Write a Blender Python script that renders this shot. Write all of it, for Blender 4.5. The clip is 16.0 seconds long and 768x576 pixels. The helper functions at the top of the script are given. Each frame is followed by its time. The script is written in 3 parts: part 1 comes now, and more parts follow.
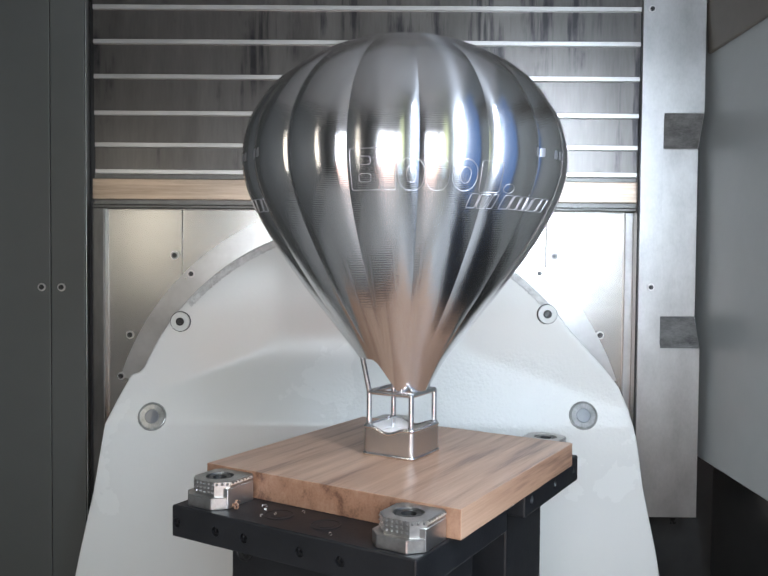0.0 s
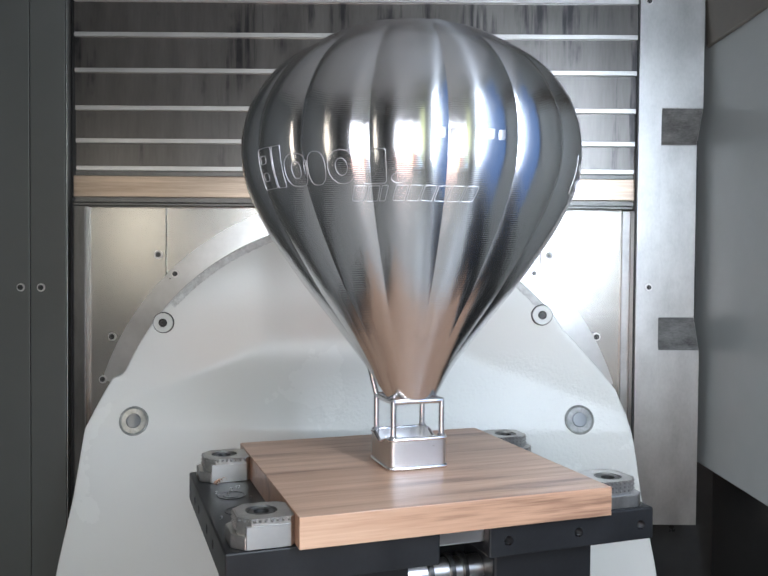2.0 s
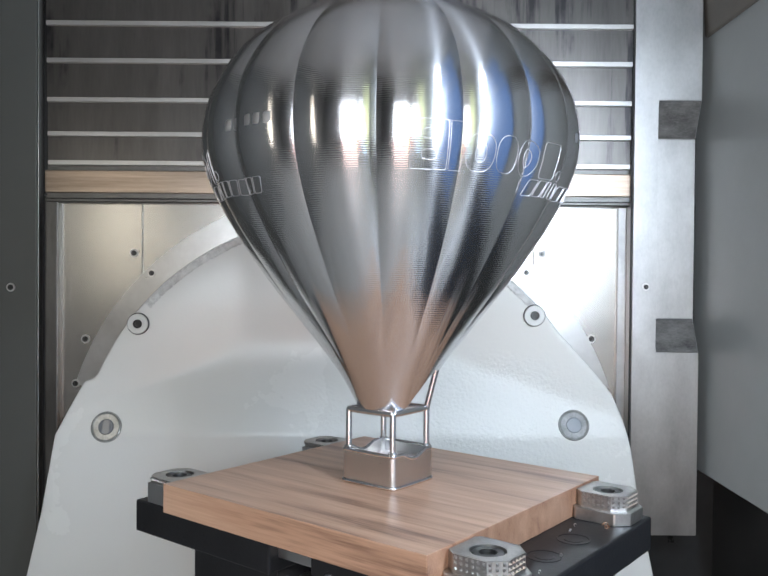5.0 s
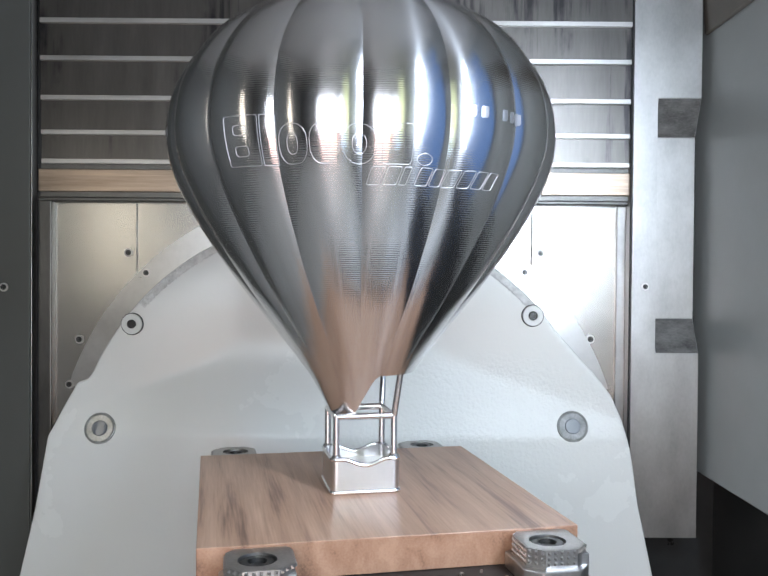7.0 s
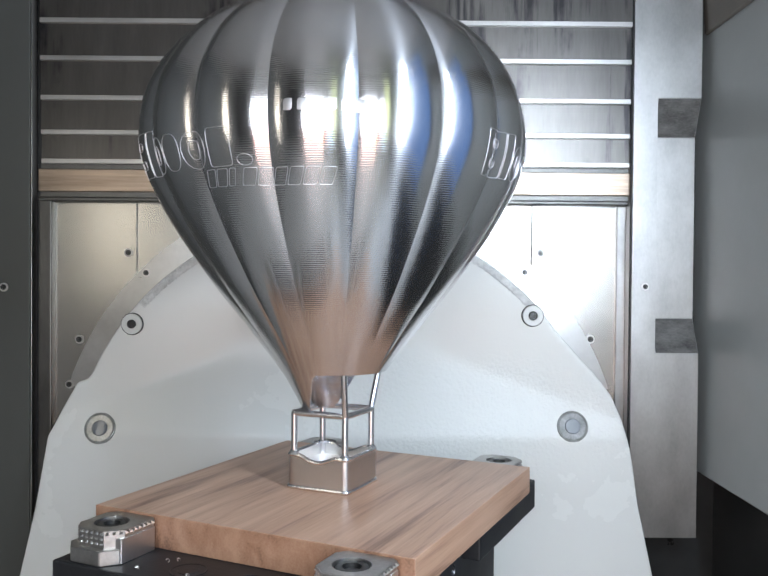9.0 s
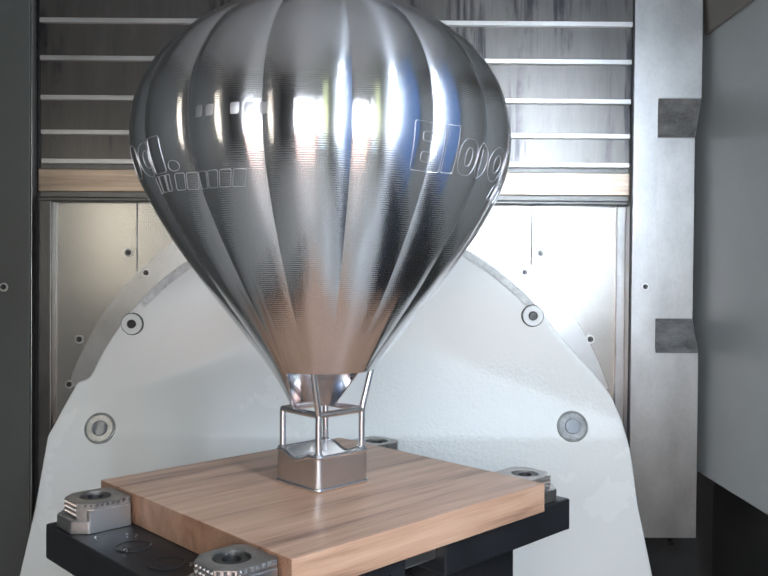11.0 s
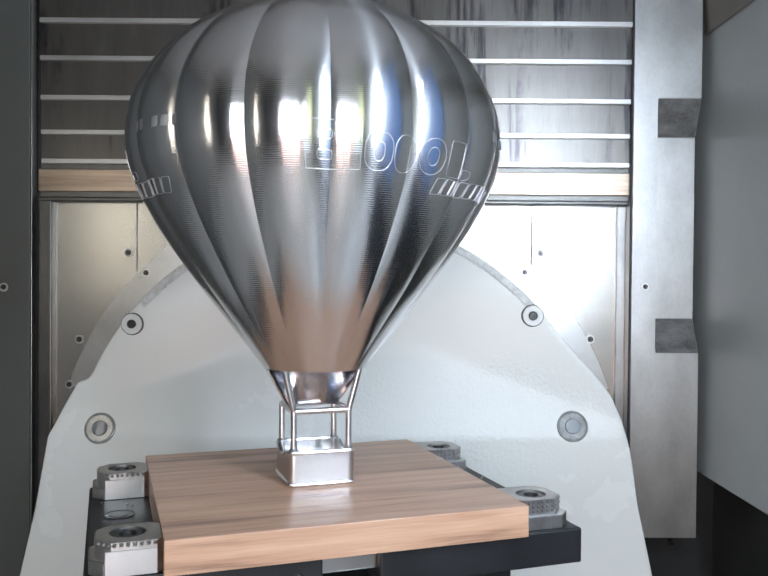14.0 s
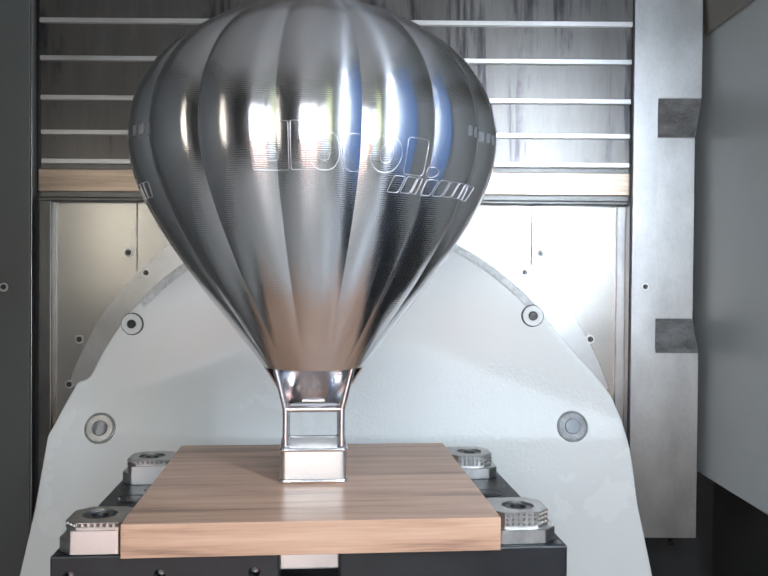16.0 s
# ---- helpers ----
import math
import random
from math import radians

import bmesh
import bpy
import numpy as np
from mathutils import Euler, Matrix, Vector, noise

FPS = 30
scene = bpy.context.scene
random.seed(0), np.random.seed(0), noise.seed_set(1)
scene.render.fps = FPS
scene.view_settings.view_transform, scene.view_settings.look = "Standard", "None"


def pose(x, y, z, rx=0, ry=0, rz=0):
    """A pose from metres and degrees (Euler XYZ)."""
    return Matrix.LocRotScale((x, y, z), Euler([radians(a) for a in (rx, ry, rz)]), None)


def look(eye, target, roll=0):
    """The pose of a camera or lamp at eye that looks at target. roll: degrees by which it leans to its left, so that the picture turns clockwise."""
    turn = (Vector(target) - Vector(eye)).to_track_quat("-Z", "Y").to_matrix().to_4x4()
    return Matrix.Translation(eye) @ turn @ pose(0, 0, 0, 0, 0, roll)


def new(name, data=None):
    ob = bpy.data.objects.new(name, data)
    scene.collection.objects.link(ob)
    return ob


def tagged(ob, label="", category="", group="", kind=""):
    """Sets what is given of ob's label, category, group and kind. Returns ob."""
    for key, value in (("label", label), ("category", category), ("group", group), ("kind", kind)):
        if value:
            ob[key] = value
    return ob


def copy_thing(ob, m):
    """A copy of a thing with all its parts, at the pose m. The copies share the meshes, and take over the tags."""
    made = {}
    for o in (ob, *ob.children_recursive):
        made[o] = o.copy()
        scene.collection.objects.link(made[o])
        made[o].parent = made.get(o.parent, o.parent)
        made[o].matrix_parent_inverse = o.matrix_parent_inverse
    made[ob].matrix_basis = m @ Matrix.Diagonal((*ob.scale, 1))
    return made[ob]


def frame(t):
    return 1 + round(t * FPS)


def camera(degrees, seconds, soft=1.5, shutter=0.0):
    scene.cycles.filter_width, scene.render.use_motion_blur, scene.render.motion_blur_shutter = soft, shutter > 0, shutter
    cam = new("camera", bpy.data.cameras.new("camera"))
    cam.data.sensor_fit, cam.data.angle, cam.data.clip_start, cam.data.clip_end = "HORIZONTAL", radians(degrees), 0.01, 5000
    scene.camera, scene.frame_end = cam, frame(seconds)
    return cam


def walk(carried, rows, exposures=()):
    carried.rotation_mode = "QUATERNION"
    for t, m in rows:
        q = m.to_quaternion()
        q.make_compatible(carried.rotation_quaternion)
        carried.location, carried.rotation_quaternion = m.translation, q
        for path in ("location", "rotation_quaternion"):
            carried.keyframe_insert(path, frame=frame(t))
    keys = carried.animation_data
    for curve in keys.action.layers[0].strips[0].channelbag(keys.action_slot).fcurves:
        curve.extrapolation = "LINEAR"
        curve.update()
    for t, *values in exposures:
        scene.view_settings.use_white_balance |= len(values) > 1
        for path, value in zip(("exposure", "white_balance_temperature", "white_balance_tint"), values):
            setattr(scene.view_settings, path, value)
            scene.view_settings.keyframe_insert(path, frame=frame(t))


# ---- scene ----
# The camera stands before the work space of a milling machine and glides in a little during the first seconds.
cam = camera(51.1, 16.0, soft=1.6)


def glide(t):
    """1 at the start, 0 once the camera has come to rest."""
    return max(0.0, 1 - t / 5.7) / (1 + 0.0894 * t / 5.7)


def eye_pose(t):
    g = glide(t)
    return (Matrix.Translation((-0.0368 * g, -0.1203 * g, 1.125 + 0.0313 * g))
            @ pose(0, 0, 0, -1.131 * g, 0, 0.458 * g) @ look((0, 0, 0), (0, 1, -0.01388), 0.461))


TIMES = [i * 0.25 for i in range(23)] + [5.7] + [5.75 + i * 0.25 for i in range(12)] + [8.77] + [9.0 + i * 0.5 for i in range(15)]
walk(cam, [(t, eye_pose(t)) for t in TIMES if t <= 5.75] + [(16.0, eye_pose(16))])
scene.view_settings.exposure = 0.11

# The turn of the machine's table: seconds and degrees.
TURNS = [(0, 240.6), (0.5, 230.4), (1, 220.45), (1.5, 210.5), (2, 200.6), (2.5, 190.65), (3, 181.0), (3.5, 171.8), (4, 162.8),
         (6.5, 110.4), (7, 102.24), (7.5, 92.5), (8, 82.25), (8.5, 72.2), (8.77, 67.1), (9, 64.74), (11.5, 39.2), (12, 34.4),
         (12.5, 30.3), (13, 26.3), (13.5, 22.6), (14, 19.1), (14.5, 15.73), (15, 12.2), (15.5, 8.9), (16, 5.12)]
TOP = 0.9            # height of the wooden board's upper face
AXIS = (-0.0328, 0.9083)


def table_pose(t):
    """Pose of the turning table at t: its axis stands upright, its zero height is the board's upper face."""
    turn = float(np.interp(t, [a for a, b in TURNS], [b for a, b in TURNS]))
    g = glide(t)
    return pose(AXIS[0] - 0.0124 * g, AXIS[1] - 0.0408 * g, TOP + 0.0105 * g, 0, 0, turn - 1.28 * g)


# ---------------------------------------------------------------- light
world = bpy.data.worlds.new("hall")
world.use_nodes = True
scene.world = world
world.node_tree.nodes["Background"].inputs[0].default_value = (0.5, 0.52, 0.55, 1)
world.node_tree.nodes["Background"].inputs[1].default_value = 0.25


def area(name, where, target, width, height, watts, colour):
    data = bpy.data.lights.new(name, "AREA")
    data.shape, data.size, data.size_y, data.energy, data.color = "RECTANGLE", width, height, watts, colour
    ob = new(name, data)
    ob.matrix_world = look(where, target)
    return ob


area("work_light_right", (0.46, 0.15, 1.40), (0.1, 1.3, 1.05), 0.022, 0.66, 9.0, (0.73, 0.845, 1.0))
for lamp_x, lamp_w, lamp_k in ((-0.34, 0.30, 14.5), (-0.06, 0.18, 13.0), (0.19, 0.13, 11.0)):
    area("door_daylight", (lamp_x, -0.55, 1.28), (lamp_x - 0.08, 1.35, 0.95), lamp_w, 0.32, lamp_k * lamp_w, (0.84, 0.92, 1.0))
# added reddish fill low in the door opening, for casting and steel
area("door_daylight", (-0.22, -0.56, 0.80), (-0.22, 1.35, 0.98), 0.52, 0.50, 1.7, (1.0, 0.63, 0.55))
area("work_light_left", (-0.86, 0.20, 1.30), (-0.3, 1.4, 1.0), 0.10, 0.40, 0.50, (1.0, 0.92, 0.78))

# ---------------------------------------------------------------- materials


def material(name, colour, rough=0.5, metal=0.0, vary=0.15, scale=8.0, bump=0.0, bump_scale=60.0, stretch=(1, 1, 1), dark=None, coat=0.0, spec=0.5):
    """A surface with uneven colour and roughness at two scales and fine relief."""
    m = bpy.data.materials.new(name)
    m.use_nodes = True
    nt = m.node_tree
    b = nt.nodes["Principled BSDF"]
    co = nt.nodes.new("ShaderNodeTexCoord")
    mp = nt.nodes.new("ShaderNodeMapping")
    mp.inputs["Scale"].default_value = stretch
    nt.links.new(co.outputs["Object"], mp.inputs["Vector"])
    n1 = nt.nodes.new("ShaderNodeTexNoise")
    n1.inputs["Scale"].default_value, n1.inputs["Detail"].default_value, n1.inputs["Roughness"].default_value = scale, 6, 0.6
    n2 = nt.nodes.new("ShaderNodeTexNoise")
    n2.inputs["Scale"].default_value, n2.inputs["Detail"].default_value = scale * 9, 4
    for n in (n1, n2):
        nt.links.new(mp.outputs[0], n.inputs["Vector"])
    add = nt.nodes.new("ShaderNodeMath")
    add.operation = "MULTIPLY_ADD"
    add.inputs[1].default_value = 0.35
    nt.links.new(n2.outputs["Fac"], add.inputs[0])
    nt.links.new(n1.outputs["Fac"], add.inputs[2])
    ramp = nt.nodes.new("ShaderNodeValToRGB")
    lo = dark or tuple(c * (1 - vary) for c in colour)
    hi = tuple(min(1, c * (1 + vary * 0.7)) for c in colour)
    ramp.color_ramp.elements[0].position, ramp.color_ramp.elements[0].color = 0.42, (*lo, 1)
    ramp.color_ramp.elements[1].position, ramp.color_ramp.elements[1].color = 0.95, (*hi, 1)
    nt.links.new(add.outputs[0], ramp.inputs[0])
    nt.links.new(ramp.outputs[0], b.inputs["Base Color"])
    rr = nt.nodes.new("ShaderNodeMapRange")
    rr.inputs["To Min"].default_value, rr.inputs["To Max"].default_value = max(0.02, rough * 0.75), min(1, rough * 1.25)
    nt.links.new(n1.outputs["Fac"], rr.inputs["Value"])
    nt.links.new(rr.outputs[0], b.inputs["Roughness"])
    b.inputs["Metallic"].default_value = metal
    b.inputs["Coat Weight"].default_value = coat
    b.inputs["Specular IOR Level"].default_value = spec
    if bump:
        n3 = nt.nodes.new("ShaderNodeTexNoise")
        n3.inputs["Scale"].default_value, n3.inputs["Detail"].default_value = bump_scale, 3
        nt.links.new(mp.outputs[0], n3.inputs["Vector"])
        bp = nt.nodes.new("ShaderNodeBump")
        bp.inputs["Strength"].default_value, bp.inputs["Distance"].default_value = bump, 0.002
        nt.links.new(n3.outputs["Fac"], bp.inputs["Height"])
        nt.links.new(bp.outputs[0], b.inputs["Normal"])
    return m


def glow(name, colour, strength):
    m = bpy.data.materials.new(name)
    m.use_nodes = True
    b = m.node_tree.nodes["Principled BSDF"]
    b.inputs["Base Color"].default_value = (0.05, 0.05, 0.05, 1)
    b.inputs["Emission Color"].default_value = (*colour, 1)
    b.inputs["Emission Strength"].default_value = strength
    return m


def turned_steel():
    """Machined steel with fine level tool marks."""
    m = material("turned_steel", (0.80, 0.80, 0.815), 0.16, 1.0, 0.03, 6, 0, 1)
    nt = m.node_tree
    b = nt.nodes["Principled BSDF"]
    co = nt.nodes.new("ShaderNodeTexCoord")
    tan = nt.nodes.new("ShaderNodeTangent")
    tan.direction_type, tan.axis = "RADIAL", "Z"
    nt.links.new(tan.outputs[0], b.inputs["Tangent"])
    b.inputs["Anisotropic"].default_value, b.inputs["Anisotropic Rotation"].default_value = 0.3, 0.25
    gloss = nt.nodes.new("ShaderNodeTexNoise")
    gloss.inputs["Scale"].default_value, gloss.inputs["Detail"].default_value = 1.0, 5
    along = nt.nodes.new("ShaderNodeMapping")
    along.inputs["Scale"].default_value = (38, 38, 7)
    span = nt.nodes.new("ShaderNodeMapRange")
    span.inputs["From Min"].default_value, span.inputs["From Max"].default_value = 0.3, 0.7
    span.inputs["To Min"].default_value, span.inputs["To Max"].default_value = 0.09, 0.20
    nt.links.new(co.outputs["Object"], along.inputs["Vector"])
    nt.links.new(along.outputs[0], gloss.inputs["Vector"])
    nt.links.new(gloss.outputs["Fac"], span.inputs["Value"])
    nt.links.new(span.outputs[0], b.inputs["Roughness"])
    wave = nt.nodes.new("ShaderNodeTexWave")
    wave.wave_type, wave.bands_direction, wave.wave_profile = "BANDS", "Z", "SIN"
    wave.inputs["Scale"].default_value = 165.0
    wave.inputs["Distortion"].default_value = 0.35
    wave.inputs["Detail"].default_value = 2.0
    wave.inputs["Detail Scale"].default_value = 0.6
    nt.links.new(co.outputs["Object"], wave.inputs["Vector"])
    bp = nt.nodes.new("ShaderNodeBump")
    bp.inputs["Strength"].default_value, bp.inputs["Distance"].default_value = 0.13, 0.0005
    nt.links.new(wave.outputs["Fac"], bp.inputs["Height"])
    nt.links.new(bp.outputs[0], b.inputs["Normal"])
    # the level tool marks also smear every light up and down
    smear = nt.nodes.new("ShaderNodeBsdfPrincipled")
    smear.inputs["Base Color"].default_value, smear.inputs["Metallic"].default_value, smear.inputs["Roughness"].default_value = (0.82, 0.82, 0.84, 1), 1.0, 0.36
    smear.inputs["Anisotropic"].default_value, smear.inputs["Anisotropic Rotation"].default_value = 0.95, 0.25
    nt.links.new(tan.outputs[0], smear.inputs["Tangent"])
    both = nt.nodes.new("ShaderNodeMixShader")
    both.inputs[0].default_value = 0.13
    nt.links.new(b.outputs[0], both.inputs[1])
    nt.links.new(smear.outputs[0], both.inputs[2])
    nt.links.new(both.outputs[0], nt.nodes["Material Output"].inputs["Surface"])
    return m


def wood():
    """Oiled plum-brown hardwood, grain along x."""
    m = bpy.data.materials.new("oiled_wood")
    m.use_nodes = True
    nt = m.node_tree
    b = nt.nodes["Principled BSDF"]
    co = nt.nodes.new("ShaderNodeTexCoord")
    mp = nt.nodes.new("ShaderNodeMapping")
    mp.inputs["Scale"].default_value = (1.5, 27, 18)
    nt.links.new(co.outputs["Object"], mp.inputs["Vector"])
    n1 = nt.nodes.new("ShaderNodeTexNoise")
    n1.inputs["Scale"].default_value, n1.inputs["Detail"].default_value, n1.inputs["Distortion"].default_value = 2.2, 5, 0.5
    mp2 = nt.nodes.new("ShaderNodeMapping")
    mp2.inputs["Scale"].default_value = (6, 160, 160)
    nt.links.new(co.outputs["Object"], mp2.inputs["Vector"])
    n2 = nt.nodes.new("ShaderNodeTexNoise")
    n2.inputs["Scale"].default_value, n2.inputs["Detail"].default_value = 3.0, 4
    nt.links.new(mp.outputs[0], n1.inputs["Vector"])
    nt.links.new(mp2.outputs[0], n2.inputs["Vector"])
    ramp = nt.nodes.new("ShaderNodeValToRGB")
    el = ramp.color_ramp.elements
    el[0].position, el[0].color = 0.36, (0.22, 0.122, 0.082, 1)
    el[1].position, el[1].color = 0.66, (0.65, 0.43, 0.30, 1)
    e = el.new(0.46)
    e.color = (0.46, 0.275, 0.182, 1)
    add = nt.nodes.new("ShaderNodeMath")
    add.operation = "MULTIPLY_ADD"
    add.inputs[1].default_value = 0.22
    nt.links.new(n2.outputs["Fac"], add.inputs[0])
    sub = nt.nodes.new("ShaderNodeMath")
    sub.operation = "SUBTRACT"
    sub.inputs[1].default_value = 0.1
    broad = nt.nodes.new("ShaderNodeTexNoise")
    broad.inputs["Scale"].default_value, broad.inputs["Detail"].default_value = 1.0, 2
    mp3 = nt.nodes.new("ShaderNodeMapping")
    mp3.inputs["Scale"].default_value = (3.0, 17, 9)
    nt.links.new(co.outputs["Object"], mp3.inputs["Vector"])
    nt.links.new(mp3.outputs[0], broad.inputs["Vector"])
    blend = nt.nodes.new("ShaderNodeMix")
    blend.inputs[0].default_value = 0.42
    nt.links.new(n1.outputs["Fac"], blend.inputs[2])
    nt.links.new(broad.outputs["Fac"], blend.inputs[3])
    nt.links.new(blend.outputs[0], sub.inputs[0])
    nt.links.new(sub.outputs[0], add.inputs[2])
    nt.links.new(add.outputs[0], ramp.inputs[0])
    # end grain drinks more oil and stays darker
    axis = nt.nodes.new("ShaderNodeSeparateXYZ")
    nt.links.new(co.outputs["Normal"], axis.inputs[0])
    size = nt.nodes.new("ShaderNodeMath")
    size.operation = "ABSOLUTE"
    nt.links.new(axis.outputs[0], size.inputs[0])
    end = nt.nodes.new("ShaderNodeMapRange")
    end.inputs["From Min"].default_value, end.inputs["From Max"].default_value = 0.5, 0.9
    end.inputs["To Max"].default_value = 0.75
    nt.links.new(size.outputs[0], end.inputs["Value"])
    oiled = nt.nodes.new("ShaderNodeMix")
    oiled.data_type, oiled.blend_type = "RGBA", "MULTIPLY"
    oiled.inputs[7].default_value = (0.52, 0.44, 0.40, 1)
    nt.links.new(end.outputs[0], oiled.inputs[0])
    nt.links.new(ramp.outputs[0], oiled.inputs[6])
    nt.links.new(oiled.outputs[2], b.inputs["Base Color"])
    b.inputs["Roughness"].default_value = 0.34
    bp = nt.nodes.new("ShaderNodeBump")
    bp.inputs["Strength"].default_value, bp.inputs["Distance"].default_value = 0.12, 0.0006
    nt.links.new(n2.outputs["Fac"], bp.inputs["Height"])
    nt.links.new(bp.outputs[0], b.inputs["Normal"])
    return m


def oily_cover():
    """Sheet steel under a film of oil, with narrow dark runs of dirty coolant."""
    m = material("oily_cover_steel", (0.20, 0.188, 0.178), 0.33, 1.0, 0.22, 5, 0.03, 60, (5, 1, 0.7))
    nt = m.node_tree
    b = nt.nodes["Principled BSDF"]
    base = b.inputs["Base Color"].links[0].from_socket
    co = nt.nodes.new("ShaderNodeTexCoord")
    fac = []
    for stretch, scale, lo, hi in (((55, 1, 3.5), 1.0, 0.50, 0.60), ((9, 1, 5), 1.0, 0.44, 0.56)):
        mp = nt.nodes.new("ShaderNodeMapping")
        mp.inputs["Scale"].default_value = stretch
        nt.links.new(co.outputs["Object"], mp.inputs["Vector"])
        n = nt.nodes.new("ShaderNodeTexNoise")
        n.inputs["Scale"].default_value, n.inputs["Detail"].default_value, n.inputs["Roughness"].default_value = scale, 5, 0.6
        nt.links.new(mp.outputs[0], n.inputs["Vector"])
        r = nt.nodes.new("ShaderNodeMapRange")
        r.inputs["From Min"].default_value, r.inputs["From Max"].default_value = lo, hi
        nt.links.new(n.outputs["Fac"], r.inputs["Value"])
        fac.append(r.outputs[0])
    both = nt.nodes.new("ShaderNodeMath")
    both.operation = "MULTIPLY"
    nt.links.new(fac[0], both.inputs[0])
    nt.links.new(fac[1], both.inputs[1])
    mix = nt.nodes.new("ShaderNodeMix")
    mix.data_type = "RGBA"
    nt.links.new(both.outputs[0], mix.inputs[0])
    nt.links.new(base, mix.inputs[6])
    mix.inputs[7].default_value = (0.075, 0.072, 0.076, 1)
    nt.links.new(mix.outputs[2], b.inputs["Base Color"])
    return m


STEEL = turned_steel()
BRIGHT = material("polished_aluminium", (0.84, 0.84, 0.86), 0.25, 1.0, 0.06, 40, 0.06, 300)
POLISHED = material("mirror_aluminium", (0.78, 0.79, 0.82), 0.10, 1.0, 0.04, 40, 0.03, 200)
SATIN = material("satin_aluminium", (0.70, 0.69, 0.69), 0.30, 1.0, 0.05, 30, 0.03, 400)
WOOD = wood()
BLACK = material("black_oxide_steel", (0.014, 0.0147, 0.0168), 0.42, 0.0, 0.3, 20, 0.08, 250, spec=0.4)
GRIPPER = material("ground_tool_steel", (0.55, 0.54, 0.525), 0.36, 1.0, 0.3, 30, 0.1, 400)
SATINGRIP = material("ground_cheek", (0.68, 0.68, 0.68), 0.34, 1.0, 0.06, 30, 0.02, 400)
SCREW = material("black_screw", (0.06, 0.06, 0.06), 0.35, 0.8, 0.2, 60)
CAST = material("white_machine_enamel", (0.735, 0.745, 0.725), 0.27, 0.0, 0.02, 3, 0.24, 170)
# the enamel is lumpy in one broad patch on the shoulder, and a little elsewhere
tree = CAST.node_tree
tree.nodes["Map Range"].inputs["To Min"].default_value, tree.nodes["Map Range"].inputs["To Max"].default_value = 0.25, 0.29
place = tree.nodes.new("ShaderNodeMapping")
place.inputs["Location"].default_value = (-0.42, -13.3, -6.6)
place.inputs["Scale"].default_value = (2.6, 10.0, 7.4)
blob = tree.nodes.new("ShaderNodeTexGradient")
blob.gradient_type = "SPHERICAL"
patch = tree.nodes.new("ShaderNodeTexNoise")
patch.inputs["Scale"].default_value = 6.0
both = tree.nodes.new("ShaderNodeMath")
both.operation = "MULTIPLY_ADD"
both.inputs[1].default_value = 0.5
amount = tree.nodes.new("ShaderNodeMapRange")
amount.inputs["From Min"].default_value, amount.inputs["From Max"].default_value = 0.40, 0.70
amount.inputs["To Min"].default_value, amount.inputs["To Max"].default_value = 0.07, 0.75
tree.links.new(tree.nodes["Texture Coordinate"].outputs["Object"], patch.inputs["Vector"])
tree.links.new(tree.nodes["Texture Coordinate"].outputs["Object"], place.inputs["Vector"])
tree.links.new(place.outputs[0], blob.inputs["Vector"])
tree.links.new(patch.outputs["Fac"], both.inputs[0])
tree.links.new(blob.outputs["Fac"], both.inputs[2])
tree.links.new(both.outputs[0], amount.inputs["Value"])
tree.links.new(amount.outputs[0], tree.nodes["Bump"].inputs["Strength"])
HOLE = material("cut_thread_steel", (0.09, 0.09, 0.095), 0.28, 1.0, 0.15, 60)
PLATE = material("brushed_stainless", (0.53, 0.512, 0.48), 0.26, 1.0, 0.12, 6, 0.025, 90, (1, 1, 3))
PLATE.node_tree.nodes["Map Range"].inputs["To Min"].default_value, PLATE.node_tree.nodes["Map Range"].inputs["To Max"].default_value = 0.25, 0.28
COVER = oily_cover()
WORN = material("dark_worn_stainless", (0.17, 0.166, 0.158), 0.4, 1.0, 0.3, 8, 0.1, 120, (2, 1, 0.5))
LIP = material("worn_bare_lip", (0.62, 0.605, 0.59), 0.36, 0.88, 0.1, 12)
JAMB = material("scratched_stainless", (0.42, 0.42, 0.415), 0.36, 1.0, 0.25, 7, 0.1, 120)
STAINED = material("stained_stainless", (0.50, 0.497, 0.49), 0.37, 1.0, 0.16, 17, 0.06, 220, (1.6, 1, 0.9))
INNER = material("pale_unseen_wall", (0.60, 0.605, 0.61), 0.5, 0.0, 0.1, 3)
# stained band; the tan base colour holds a warm reflection
BAND = material("warm_tinted_stained_band", (0.47, 0.375, 0.30), 0.32, 1.0, 0.38, 7, 0.05, 80, (0.7, 1, 22))
DULL = material("darkened_scratched_steel", (0.19, 0.185, 0.178), 0.5, 0.7, 0.6, 22, 0.25, 110, (1, 1, 2.2))
GREY = material("grey_enamel", (0.080, 0.082, 0.077), 0.46, 0.0, 0.08, 2.5, 0.06, 200)
PALE = material("pale_grey_panel", (0.375, 0.40, 0.395), 0.4, 0.0, 0.08, 2.5, 0.05, 150)
BOUNCE = material("pale_bounce_floor", (0.45, 0.445, 0.43), 0.35, 0.0, 0.3, 4, 0.1, 40)
DARK = material("dark_rubber", (0.012, 0.012, 0.013), 0.5, 0.0, 0.3, 10)
SUMP = material("dark_wet_floor", (0.028, 0.028, 0.028), 0.3, 0.0, 0.4, 6)
GREYPLUG = material("clear_grey_plastic", (0.15, 0.165, 0.185), 0.3, 0.0, 0.05, 30, coat=0.6)
